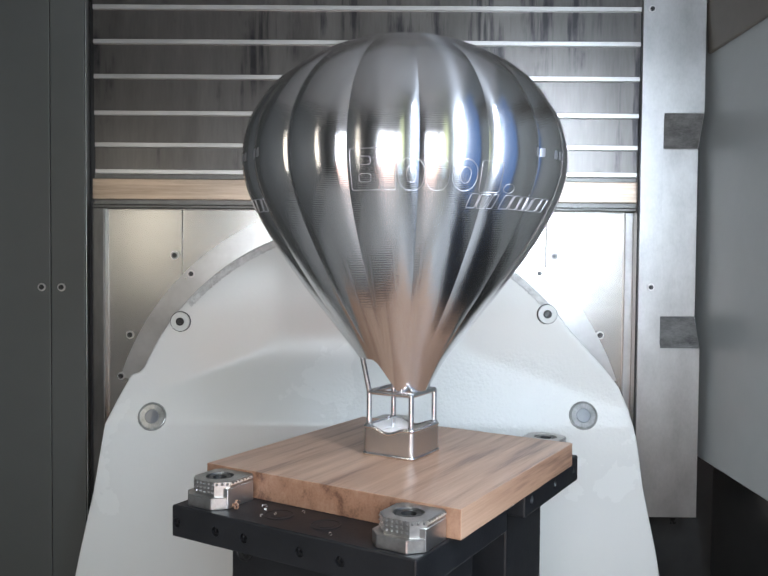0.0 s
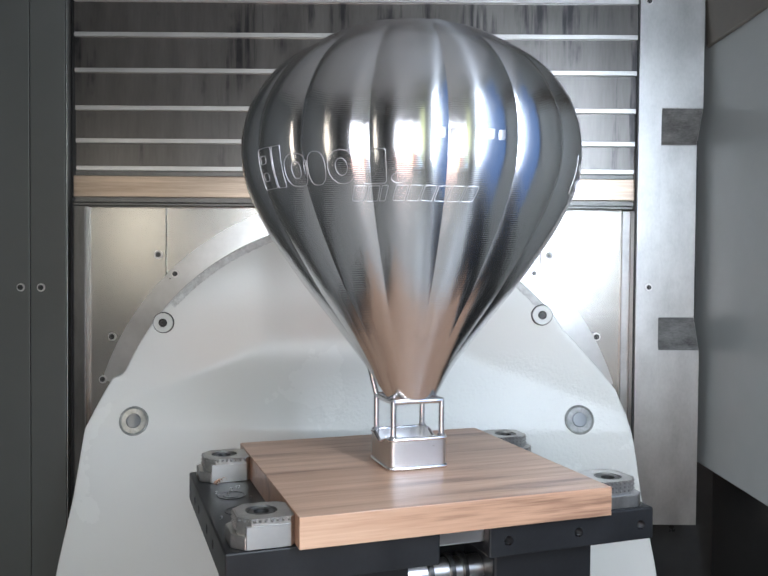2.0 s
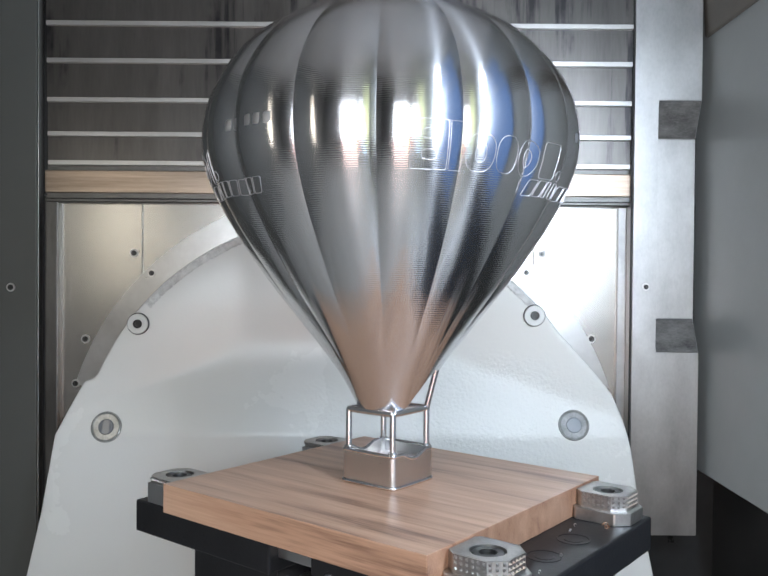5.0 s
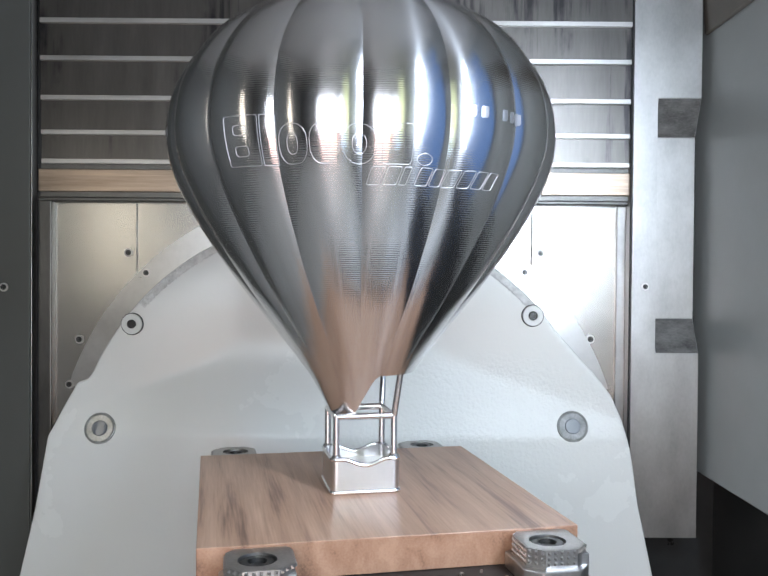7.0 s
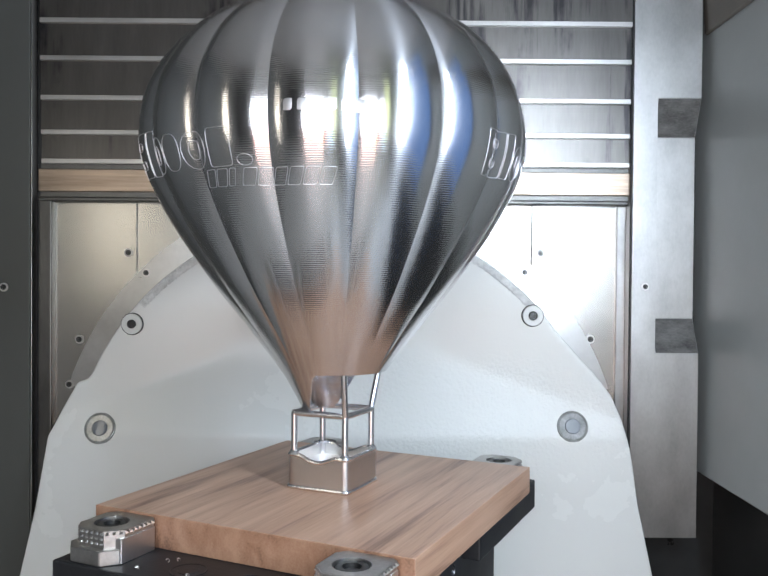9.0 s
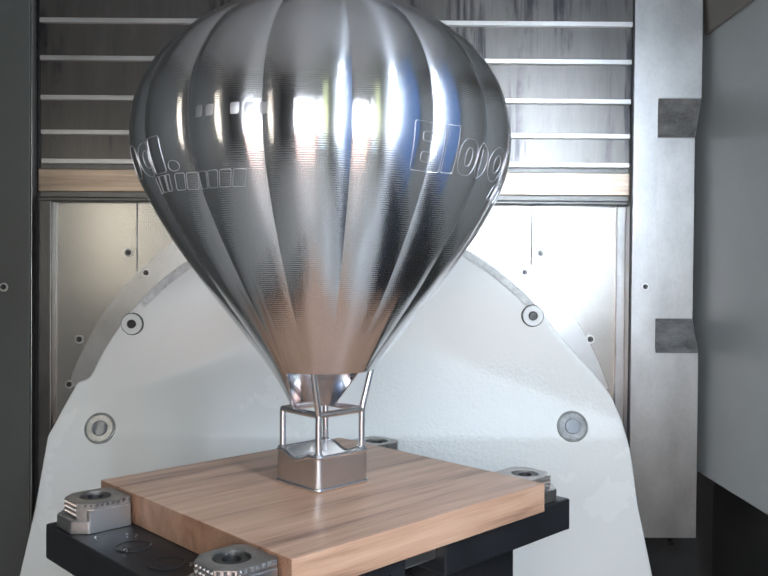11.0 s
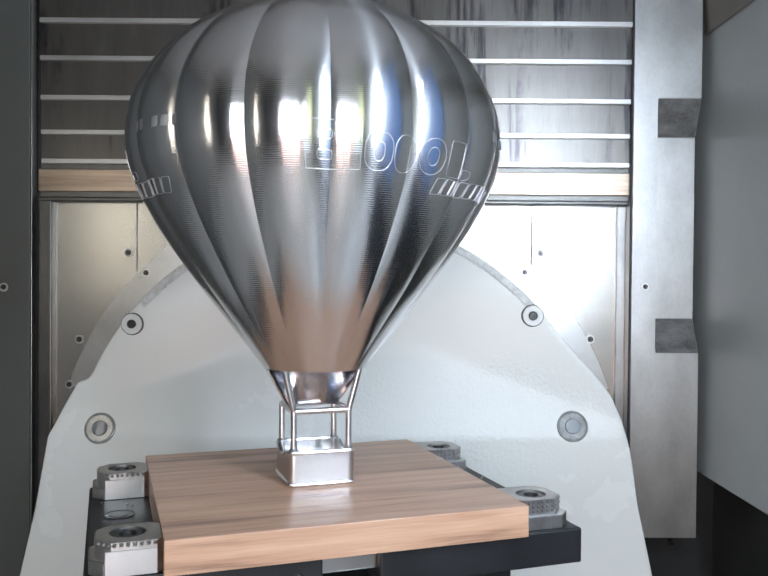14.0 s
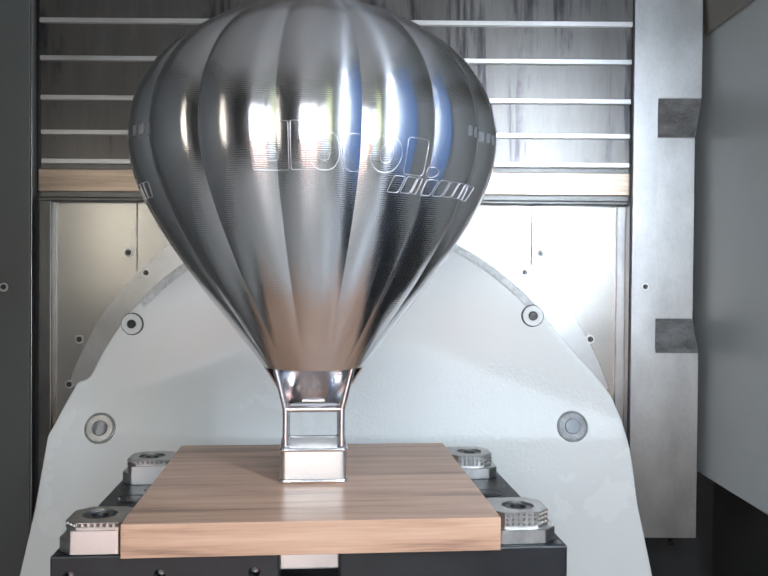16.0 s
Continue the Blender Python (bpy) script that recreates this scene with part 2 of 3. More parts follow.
RECESS = material("shaded_clear_plastic", (0.30, 0.31, 0.30), 0.12, 0.0, 0.5, 40, coat=0.6)
ROOF = material("dull_roof_paint", (0.44, 0.425, 0.41), 0.5, 0.0, 0.2, 3)
RING = material("dull_ring_steel", (0.56, 0.56, 0.55), 0.3, 1.0, 0.15, 9, 0.05, 90)
BEAD = material("lumpy_sealant", (0.66, 0.67, 0.66), 0.24, 0.0, 0.3, 60, 1.0, 210, (1, 1, 1))
SIDE = material("mid_grey_enamel", (0.17, 0.17, 0.16), 0.5, 0.0, 0.1, 3)
BEAM = material("brown_grey_paint", (0.14, 0.125, 0.105), 0.5, 0.0, 0.15, 6)

# ---------------------------------------------------------------- mesh tools


def mesh(name, bm, mat, smooth=True, angle=19):
    bmesh.ops.recalc_face_normals(bm, faces=bm.faces)
    me = bpy.data.meshes.new(name)
    bm.to_mesh(me)
    bm.free()
    me.materials.append(mat)
    if smooth:
        me.shade_smooth()
        me.set_sharp_from_angle(angle=radians(angle))
    return me


def part(name, bm, mat, parent, label="", smooth=True, angle=19):
    """One mesh object under a thing or under a part."""
    ob = new(name, mesh(name, bm, mat, smooth, angle))
    ob.parent = parent
    if label:
        ob["label"] = label
    return ob


def thing(name, label, category, group=""):
    return tagged(new(name), label, category, group)


def setting(name, bm, mat, label="", category=""):
    return tagged(new(name, mesh(name, bm, mat)), label, category, kind="structure")


def box(x0, y0, z0, x1, y1, z1, bevel=0.0, segments=2, bm=None):
    own = bmesh.new()
    bmesh.ops.create_cube(own, size=1, matrix=Matrix.Translation(((x0 + x1) / 2, (y0 + y1) / 2, (z0 + z1) / 2))
                          @ Matrix.Diagonal((x1 - x0, y1 - y0, z1 - z0, 1)))
    if bevel:
        bmesh.ops.bevel(own, geom=own.edges[:], offset=bevel, segments=segments, affect="EDGES", profile=0.5)
    return join(bm, own)


def join(bm, own):
    if bm is None:
        return own
    me = bpy.data.meshes.new("piece")
    own.to_mesh(me)
    own.free()
    bm.from_mesh(me)
    bpy.data.meshes.remove(me)
    return bm


def prism(outline, axis, a, b, bevel=0.0, segments=2, bm=None):
    """An outline of 2D points pushed along an axis from a to b (axis z: xy points, y: xz points, x: yz points)."""
    own = bmesh.new()

    def at(p, d):
        return {"z": (p[0], p[1], d), "y": (p[0], d, p[1]), "x": (d, p[0], p[1])}[axis]
    lo = [own.verts.new(at(p, a)) for p in outline]
    hi = [own.verts.new(at(p, b)) for p in outline]
    n = len(outline)
    own.faces.new(lo)
    own.faces.new(hi[::-1])
    for i in range(n):
        own.faces.new((lo[i], hi[i], hi[(i + 1) % n], lo[(i + 1) % n]))
    bmesh.ops.recalc_face_normals(own, faces=own.faces)
    if bevel:
        sharp = [e for e in own.edges if e.calc_face_angle(0) > 0.5]
        bmesh.ops.bevel(own, geom=sharp, offset=bevel, segments=segments, affect="EDGES", profile=0.5)
    return join(bm, own)


def lathe(profile, sides=32, m=Matrix(), bm=None):
    """Points (radius, height) turned round the z axis."""
    own = bmesh.new()
    rings = []
    for r, z in profile:
        if r < 1e-6:
            rings.append([own.verts.new(m @ Vector((0, 0, z)))] * sides)
        else:
            rings.append([own.verts.new(m @ Vector((r * math.cos(2 * math.pi * i / sides), r * math.sin(2 * math.pi * i / sides), z)))
                          for i in range(sides)])
    for lo, hi in zip(rings, rings[1:]):
        for i in range(sides):
            j = (i + 1) % sides
            vs = []
            for v in (lo[i], lo[j], hi[j], hi[i]):
                if v not in vs:
                    vs.append(v)
            if len(vs) > 2:
                own.faces.new(vs)
    return join(bm, own)


def rod(a, b, r, sides=22, bm=None):
    a, b = Vector(a), Vector(b)
    m = Matrix.Translation(a) @ (b - a).to_track_quat("Z", "Y").to_matrix().to_4x4()
    n = (b - a).length
    return lathe([(0, -r * 0.5), (r * 0.8, -r * 0.3), (r, 0), (r, n), (r * 0.8, n + r * 0.3), (0, n + r * 0.5)], sides, m, bm)


def rounded(w, d, r, n=5, cx=0.0, cy=0.0):
    """A rectangle's outline with round corners."""
    pts = []
    for k, (sx, sy) in enumerate(((1, 1), (-1, 1), (-1, -1), (1, -1))):
        for i in range(n + 1):
            a = math.pi / 2 * (k + i / n)
            pts.append((cx + sx * (w / 2 - r) + r * math.cos(a), cy + sy * (d / 2 - r) + r * math.sin(a)))
    return pts


FACE = pose(0, 0, 0, 90, 0, 0)     # turns an upright axis towards the camera


def socket_screw(where, r, parent_name="socket_screw", label="dark socket-head screw in a bright washer"):
    """A cap screw on a wall that faces the camera."""
    t = thing(parent_name, label, "screw", "wall screws")
    t.matrix_world = Matrix.Translation(where) @ FACE
    part("washer", lathe([(r * 0.72, 0), (r * 0.75, 0.002), (r * 1.2, 0.002), (r * 1.28, 0.0005), (r * 1.28, -0.001)], 24), LIP, t, "bright washer")
    part("head", lathe([(r * 0.8, 0), (r * 0.8, 0.0034), (r * 0.7, 0.0042), (r * 0.42, 0.0042), (r * 0.4, 0.001), (0, 0.001)], 24), SCREW, t)
    return t

# ---------------------------------------------------------------- the machine's work space
WALL_Y = 1.42

# back plates behind the casting, with a fine joint between neighbours
bm = box(-0.5866, WALL_Y, 0.4, 0.4077, WALL_Y + 0.03, 1.2600)
back = setting("wall_back", bm, DARK, "dark backing behind stainless cover plates", "wall")
for x0, x1, z1, lab in ((-0.5866, -0.4356, 1.2528, "stainless cover plate with a faint warm sheen"), (-0.4344, 0.2584, 1.2540, "wide stainless cover plate behind the casting"),
                        (0.2596, 0.4077, 1.2570, "bright stainless cover plate")):
    p = part("panel", box(x0, WALL_Y - 0.006, 0.4, x1, WALL_Y + 0.002, z1, 0.0012, 1), PLATE, back, lab)

# bright ring of sheet round the casting
DOME = (-0.0785, 0.777)
ring = []
for r, rev in ((0.455, False), (0.499, True)):
    arc = [(DOME[0] + r * math.cos(a), DOME[1] + r * math.sin(a)) for a in np.linspace(radians(18), radians(162), 73)]
    ring += arc[::-1] if rev else arc
tagged(new("trim_ring", mesh("trim_ring", prism(ring, "y", WALL_Y - 0.009, WALL_Y - 0.006), RING)), "thin stainless ring round the white casting", "trim", kind="structure")

# lintel and jambs
setting("trim_lintel", box(-0.6, 1.392, 1.2520, 0.43, 1.43, 1.2590, 0.002), WORN, "dark stainless lintel above the cover plates", "trim")
setting("trim_jamb_left", box(-0.6018, 1.398, 0.4, -0.5790, 1.43, 1.262, 0.002), WORN, "scratched stainless jamb", "trim")
setting("trim_jamb_right", box(0.4062, 1.405, 0.4, 0.4228, 1.43, 1.2512, 0.0015), JAMB, "scratched stainless jamb", "trim")
setting("seal_left", box(-0.66, 1.412, 0.4, -0.6022, 1.43, 2.1), DARK, "black rubber seal", "seal")

# telescopic steel cover: overlapping slats, each with a bare bright lip
cover = thing("telescopic_cover", "oily telescopic steel cover with bare bright lips", "machine cover")
edges = [1.3193, 1.3687, 1.4273, 1.4941, 1.5576, 1.6201, 1.685, 1.75, 1.815, 1.88, 1.945, 2.01, 2.08]
for i, (z0, z1) in enumerate(zip(edges, edges[1:])):
    y = 1.384 - 0.0022 * i
    s = part("slat", prism([(y, z0 + 0.0042), (y + 0.0012, z1 + 0.006), (y + 0.012, z1 + 0.006), (y + 0.012, z0 + 0.004)], "x", -0.5905, 0.4235), COVER, cover)
    part("lip", prism([(y - 0.0035, z0 - 0.0040), (y - 0.0035, z0 + 0.0042), (y + 0.008, z0 + 0.0042), (y + 0.008, z0 - 0.0040)], "x", -0.5895, 0.4195, 0.0006, 1), LIP, s, "bare bright lip")
part("end_band", box(-0.596, 1.3835, 1.2675, 0.4235, 1.40, 1.3065, 0.0015), BAND, cover, "wide brushed end band")
part("end_groove", box(-0.594, 1.391, 1.3060, 0.4230, 1.40, 1.318), WORN, cover, "dark groove")
part("end_foot", box(-0.594, 1.389, 1.2590, 0.4230, 1.40, 1.2680), WORN, cover, "grey foot strip")

# left wall: two grey panels with a joint
for n, (x0, x1) in enumerate(((-0.6750, -0.6110), (-1.15, -0.6763))):
    setting("wall_left_%d" % (n + 1), box(x0, 1.385, 0.3, x1, 1.41, 2.1, 0.0015), GREY, "grey enamelled wall panel", "wall")
setting("wall_left_backing", box(-1.15, 1.405, 0.3, -0.613, 1.412, 2.1), DARK)
setting("trim_left_edge", box(-0.6108, 1.389, 0.3, -0.6092, 1.41, 2.1, 0.0005), JAMB, "thin bright edge strip", "trim")

# right column: a stainless cover with two blocks that stand proud
column = thing("column_cover", "stainless column cover with two proud blocks", "machine cover")
part("base_strip", box(0.4218, 1.367, 0.683, 0.4623, 1.45, 2.1), STAINED, column, "flat stainless strip")
part("stepped_cover", prism([(1.367, 2.1), (1.367, 1.4324), (1.395, 1.3693), (1.395, 1.0570), (1.367, 0.9982), (1.367, 0.6830), (1.45, 0.6830), (1.45, 2.1)],
                            "x", 0.4623, 0.5363), STAINED, column, "stepped stainless cover with stains", angle=10)
# scratched slopes, colour darkened for the dark that they reflect
part("dull_facet", prism([(1.3664, 1.4308), (1.3940, 1.3707), (1.3955, 1.3712), (1.3682, 1.4316)], "x", 0.4640, 0.5354), DULL, column, "scratched slope, darkened for its dark reflection")
part("dull_facet", prism([(1.3940, 1.0560), (1.3664, 0.9997), (1.3682, 0.9989), (1.3955, 1.0554)], "x", 0.4640, 0.5354), DULL, column, "scratched slope, darkened for its dark reflection")
# thin dark strip put in for the contact shade along the joint
part("joint", box(0.4624, 1.3935, 1.0580, 0.4648, 1.40, 1.3685), DARK, column, "dark strip for a shaded joint")
part("joint", box(0.42, 1.3745, 0.70, 0.42175, 1.3785, 2.1), DARK, column, "dark strip for a shaded joint")
# right side: pale sliding panel, brown beam above it, dark sump below
setting("wall_right", box(0.5505, -0.62, 0.7886, 0.58, 1.46, 2.1, 0.002), PALE, "pale grey sheet-metal side panel", "wall")
setting("beam_right", prism([(0.5395, 1.635), (0.5440, 1.5440), (0.5500, 1.5410), (0.5500, 1.635)], "y", 0.2, 1.379, 0.002), BEAM, "brown-grey guide beam", "beam")
setting("rail_right", box(0.530, 0.2, 1.637, 0.5500, 1.379, 1.678, 0.002), JAMB, "stainless guide rail", "rail")
setting("seal_right", box(0.5366, 1.425, 0.80, 0.5503, 1.44, 2.1), DARK, "black rubber seal", "seal")
setting("wall_right_sump", box(0.60, -0.62, 0.3, 0.62, 1.45, 0.785), SUMP)
setting("wall_back_right", box(0.438, 1.452, 0.3, 0.66, 1.47, 2.1), SUMP)
setting("floor", box(-1.19, -0.64, 0.28, 0.66, 1.46, 0.3), SUMP, "dark wet machine floor", "floor")
setting("ceiling", box(-1.19, -0.64, 2.1, 0.66, 1.48, 2.13), ROOF, "dull painted machine roof", "ceiling")
# unseen pale floors, added so the balloon's lower half reflects something bright
setting("floor_front", prism([(-0.60, 0.50), (0.52, 0.42), (0.52, 0.40), (-0.60, 0.48)], "x", -1.15, 0.55), BOUNCE, "unseen pale sloping floor that brightens the steel", "floor")
setting("floor_rear", prism([(0.522, 0.42), (1.33, 0.42), (1.33, 0.40), (0.522, 0.40)], "x", -1.15, 0.43), BOUNCE, "unseen pale floor under the fixture that brightens the steel", "floor")
# unseen wall, kept darker so the left plates reflect less
setting("wall_left_side", box(-1.19, -0.64, 0.3, -1.15, 1.42, 2.1), SIDE, "unseen grey side wall", "wall")
# unseen front wall with the open door behind the camera, greys set for reflections
setting("wall_front_left", box(-1.19, -0.64, 0.3, -0.50, -0.60, 2.1), SIDE, "unseen grey front panel", "wall")
setting("wall_front_right", box(0.50, -0.64, 0.3, 0.66, -0.60, 2.1), INNER, "unseen grey front panel", "wall")
setting("wall_front_top", box(-0.50, -0.64, 1.45, 0.50, -0.60, 2.1), INNER, "unseen grey front panel", "wall")
setting("wall_front_sill", box(-0.50, -0.64, 0.3, 0.50, -0.60, 0.52), INNER, "unseen grey front panel", "wall")

# added blue glowing panel for the lamp's blue flare in the steel
setting("window_1", box(0.540, 0.10, 0.88, 0.549, 0.62, 1.85, 0.002), glow("blue_glow", (0.16, 0.36, 0.85), 0.5), "added blue glowing panel beside the work light", "window")
# added glowing strip, gives the yellow column reflected in the steel
setting("window_2", box(0.31, -0.598, 0.90, 0.49, -0.590, 1.85, 0.002), glow("yellow_glow", (0.86, 0.95, 0.55), 1.6), "added narrow yellow glowing strip by the door", "window")
# the hall seen in reflections through the open door
setting("hall_floor", box(-4, -5, -0.02, 4, -0.66, 0.0), GREY, "grey hall floor", "floor")

# glowing panels and back wall stand in for the unseen lit hall
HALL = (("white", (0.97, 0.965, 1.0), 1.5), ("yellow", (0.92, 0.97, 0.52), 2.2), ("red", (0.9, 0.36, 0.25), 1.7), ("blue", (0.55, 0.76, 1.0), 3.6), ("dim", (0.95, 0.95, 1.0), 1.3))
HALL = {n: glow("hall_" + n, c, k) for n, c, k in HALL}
hall_row = ((-2.2, -1.5, 0.9, 3.3, "white"), (-1.36, -0.95, 0.9, 3.3, "white"), (-1.0, -0.4, 0.2, 1.0, "red"), (-0.85, -0.5, 0.9, 3.3, "white"), (-0.42, -0.12, 0.1, 3.0, "white"),
            (-0.1, 0.12, 0.1, 3.5, "yellow"), (0.12, 0.42, 0.2, 1.0, "red"), (0.25, 0.62, 0.9, 3.3, "white"), (0.7, 1.0, 0.1, 3.5, "blue"), (1.2, 2.0, 0.3, 3.3, "dim"))
for n, (x0, x1, z0, z1, kind) in enumerate(hall_row):
    setting("hall_panel_%d" % (n + 1), box(x0, -2.52, z0, x1, -2.5, z1), HALL[kind], "glowing coloured panel in place of hall lights", "window")
setting("hall_backdrop", box(-5, -2.62, 0.0, 5, -2.6, 4.5), HALL["dim"], "glowing wall in place of the lit hall", "backdrop")

# the white casting that carries the turning table
outline = [(0.50, 0.32), (0.4508, 0.628), (0.4253, 0.749), (0.4190, 0.797), (0.4125, 0.839), (0.4010, 0.886), (0.3835, 0.929), (0.3545, 0.966)]
outline += [(DOME[0] + 0.451 * math.cos(a), DOME[1] + 0.451 * math.sin(a)) for a in np.linspace(radians(34.8), radians(156.5), 57)]
outline += [(-0.500, 0.948), (-0.5152, 0.9435), (-0.5270, 0.921), (-0.5388, 0.8973), (-0.5584, 0.8545), (-0.5690, 0.79), (-0.5786, 0.7309), (-0.603, 0.6186), (-0.66, 0.32)]


def ledge(x, z):
    """How far the casting stands proud: a sloping shoulder, and two flat wings that run out over it towards the sides."""
    low = max(0.0, 0.858 - z) * 0.03
    s = 0.995 - z
    slope = 0.30 * (min(0.137, s) if s > 0.035 else max(0.0, s + 0.035) ** 2 / 0.14)
    wing = max(0.0, abs(x - DOME[0]) - 0.165) * 0.105
    soft = 0.0016
    k = max(0.0, 1 - abs(slope - wing) / soft)
    return max(slope, wing) + soft * k * k / 4 + low


def on_casting(x, z, off=0.0):
    """A point of the casting's face; the outline was drawn for a face that stands 19 mm proud below."""
    u = min(1.0, max(0.0, (0.985 - z) / 0.127))
    flat = 1.352 - 0.019 * u * u - max(0.0, 0.858 - z) * 0.03
    near = (1.352 - ledge(x, z)) / flat
    return Vector((x * near, 1.352 - ledge(x, z) - off, 1.125 + (z - 1.125) * near))


bm = prism(outline, "y", 1.352, 1.412, 0.004, 3)
for z in [0.852, 0.55, 0.70, 0.80] + [0.858 + 0.0055 * k for k in range(38)]:
    bmesh.ops.bisect_plane(bm, geom=bm.verts[:] + bm.edges[:] + bm.faces[:], plane_co=(0, 0, z), plane_no=(0, 0, 1))
for k in range(-30, 31):
    bmesh.ops.bisect_plane(bm, geom=bm.verts[:] + bm.edges[:] + bm.faces[:], plane_co=(DOME[0] + 0.016 * k, 0, 0), plane_no=(1, 0, 0))
for v in bm.verts:
    if v.co.y < 1.40:
        v.co = on_casting(v.co.x, v.co.z) + Vector((0, v.co.y - 1.352, 0))
casting = thing("trunnion_casting", "white-enamelled swivel casting with a round top", "machine casting")
part("casting_body", bm, CAST, casting, angle=24)
bead = bmesh.new()
ARC = np.linspace(radians(40), radians(138), 300)
rings = []
for i, a in enumerate(ARC):
    r = 0.4425 + 0.0014 * noise.noise((i * 0.33, 0, 0))
    w = 0.0058 + 0.0030 * noise.noise((i * 0.71, 5, 0))
    mid = on_casting(DOME[0] + r * math.cos(a), DOME[1] + r * math.sin(a), 0.0003)
    out = Vector((math.cos(a), 0, math.sin(a)))
    rings.append([bead.verts.new(mid + out * w * math.cos(k) + Vector((0, -0.0010 * math.sin(k), 0))) for k in [j * math.pi / 6 for j in range(7)]])
for p, q in zip(rings, rings[1:]):
    for k in range(6):
        bead.faces.new((p[k], p[k + 1], q[k + 1], q[k]))
part("sealant_bead", bead, BEAD, casting, "uneven bead of sealant under paint", angle=60)
for x, z in ((-0.4716, 0.8691), (0.3164, 0.8779)):
    cup = part("stop_cup", lathe([(0.0, 0.0005), (0.021, 0.0005), (0.0225, 0.0012), (0.0236, 0.0024), (0.0248, 0.0022), (0.0256, 0.0004), (0.0256, -0.002)], 36), RECESS, casting, "round rimmed recess")
    cup.matrix_local = Matrix.Translation(on_casting(x, z, 0.0015)) @ FACE @ pose(0, 0, 0, -16)
    plug = part("plug", lathe([(0.0128, 0), (0.0126, 0.0022), (0.0115, 0.0030), (0, 0.0034)], 32), GREYPLUG, cup, "clear grey plug")
for x, z in ((-0.423, 1.0425), (0.2505, 1.0618)):
    boss = part("boss", lathe([(0.0172, -0.002), (0.0172, 0.004), (0.0160, 0.005), (0.008, 0.005), (0.0075, 0.0035), (0.0, 0.0035)], 36), CAST, casting, "round screw boss")
    boss.matrix_local = Matrix.Translation(on_casting(x, z, 0.001)) @ FACE
    part("groove", lathe([(0.0173, 0.0018), (0.0184, 0.0022), (0.0186, 0.0012), (0.0186, -0.001)], 36), HOLE, boss, "dark line round the boss")
    part("screw_head", lathe([(0.0072, 0.003), (0.0072, 0.0065), (0.0062, 0.0072), (0.0036, 0.0072), (0.0034, 0.004), (0, 0.004)], 24), SCREW, boss, "dark socket screw")

for x, z in ((-0.4496, 1.164), (-0.5357, 1.0108), (0.2747, 1.1681), (0.3638, 1.0181)):
    socket_screw((x, WALL_Y - 0.006, z), 0.0062)
for x, z in ((-0.4175, 1.1288), (0.2465, 1.135), (-0.552, 0.9317)):
    socket_screw((x, WALL_Y - 0.009, z), 0.0058)
for x in (-0.6925, -0.6554):
    socket_screw((x, 1.385, 1.1021), 0.0060)
for x, z in ((0.4440, 1.1118), (0.4370, 1.6200)):
    socket_screw((x, 1.367, z), 0.0052)

# ---------------------------------------------------------------- what turns with the table
MOVING = []          # things and their pose on the table


def on_table(ob, m=Matrix()):
    MOVING.append((ob, m.copy()))
    return ob


def bore(ob, holes, r=0.0055):
    """Cuts round holes, given by the two ends of their axes, through a mesh."""
    cut = bmesh.new()
    for a, b in holes:
        a, b = Vector(a), Vector(b)
        m = Matrix.Translation((a + b) / 2) @ (b - a).to_track_quat("Z", "Y").to_matrix().to_4x4()
        bmesh.ops.create_cone(cut, cap_ends=True, segments=24, radius1=r, radius2=r, depth=(b - a).length, matrix=m)
    tool = new("cutter", mesh("cutter", cut, ob.data.materials[0]))
    mod = ob.modifiers.new("holes", "BOOLEAN")
    mod.object, mod.operation, mod.solver = tool, "DIFFERENCE", "EXACT"
    bpy.context.view_layer.update()
    result = bpy.data.meshes.new_from_object(ob.evaluated_get(bpy.context.evaluated_depsgraph_get()))
    ob.modifiers.clear()
    result.shade_flat()
    ob.data = result
    bpy.data.objects.remove(tool)


BOLTS = (-0.150, -0.092, -0.052, 0.022, 0.072)
# black fixture plate on its legs
plate_z = -0.0315
fixture = on_table(thing("fixture_table", "black steel fixture plate on legs, with chips", "machine fixture"))
for x0, x1 in ((-0.284, -0.077), (-0.021, 0.198)):
    plate = part("half_plate", box(x0, -0.158, plate_z - 0.036, x1, 0.158, plate_z, 0.002), BLACK, fixture)
    if x0 < -0.2:
        bore(plate, [((x, y - 0.02, plate_z - 0.019), (x, y + 0.02, plate_z - 0.019)) for x in (-0.267, -0.186, -0.100) for y in (-0.162, 0.162)])
    else:
        bore(plate, [((0.180, y, plate_z - 0.019), (0.21, y, plate_z - 0.019)) for y in BOLTS])
part("bridge_bar", box(-0.078, -0.145, plate_z - 0.022, -0.020, 0.145, plate_z - 0.002, 0.002), SATIN, fixture, "bright aluminium bridge bar")
for x0, x1 in ((-0.225, -0.10), (0.0, 0.135)):
    part("leg", box(x0, -0.125, -0.36, x1, 0.125, plate_z - 0.035, 0.003), BLACK, fixture)
socket = part("leg_socket", lathe([(0.0125, 0.0), (0.0122, 0.0010), (0.0105, 0.0012), (0.0098, 0.0003), (0.0070, 0.0003), (0.0066, 0.0012), (0.0035, 0.0012), (0.0033, 0.0002), (0.0, 0.0002)], 32), SCREW, fixture, "sunk socket screw in the leg")
socket.matrix_local = Matrix.Translation((0.1352, -0.106, -0.094)) @ pose(0, 0, 0, 0, 90)
part("centre_block", box(-0.105, -0.05, -0.36, 0.005, 0.05, -0.075, 0.003), BLACK, fixture)
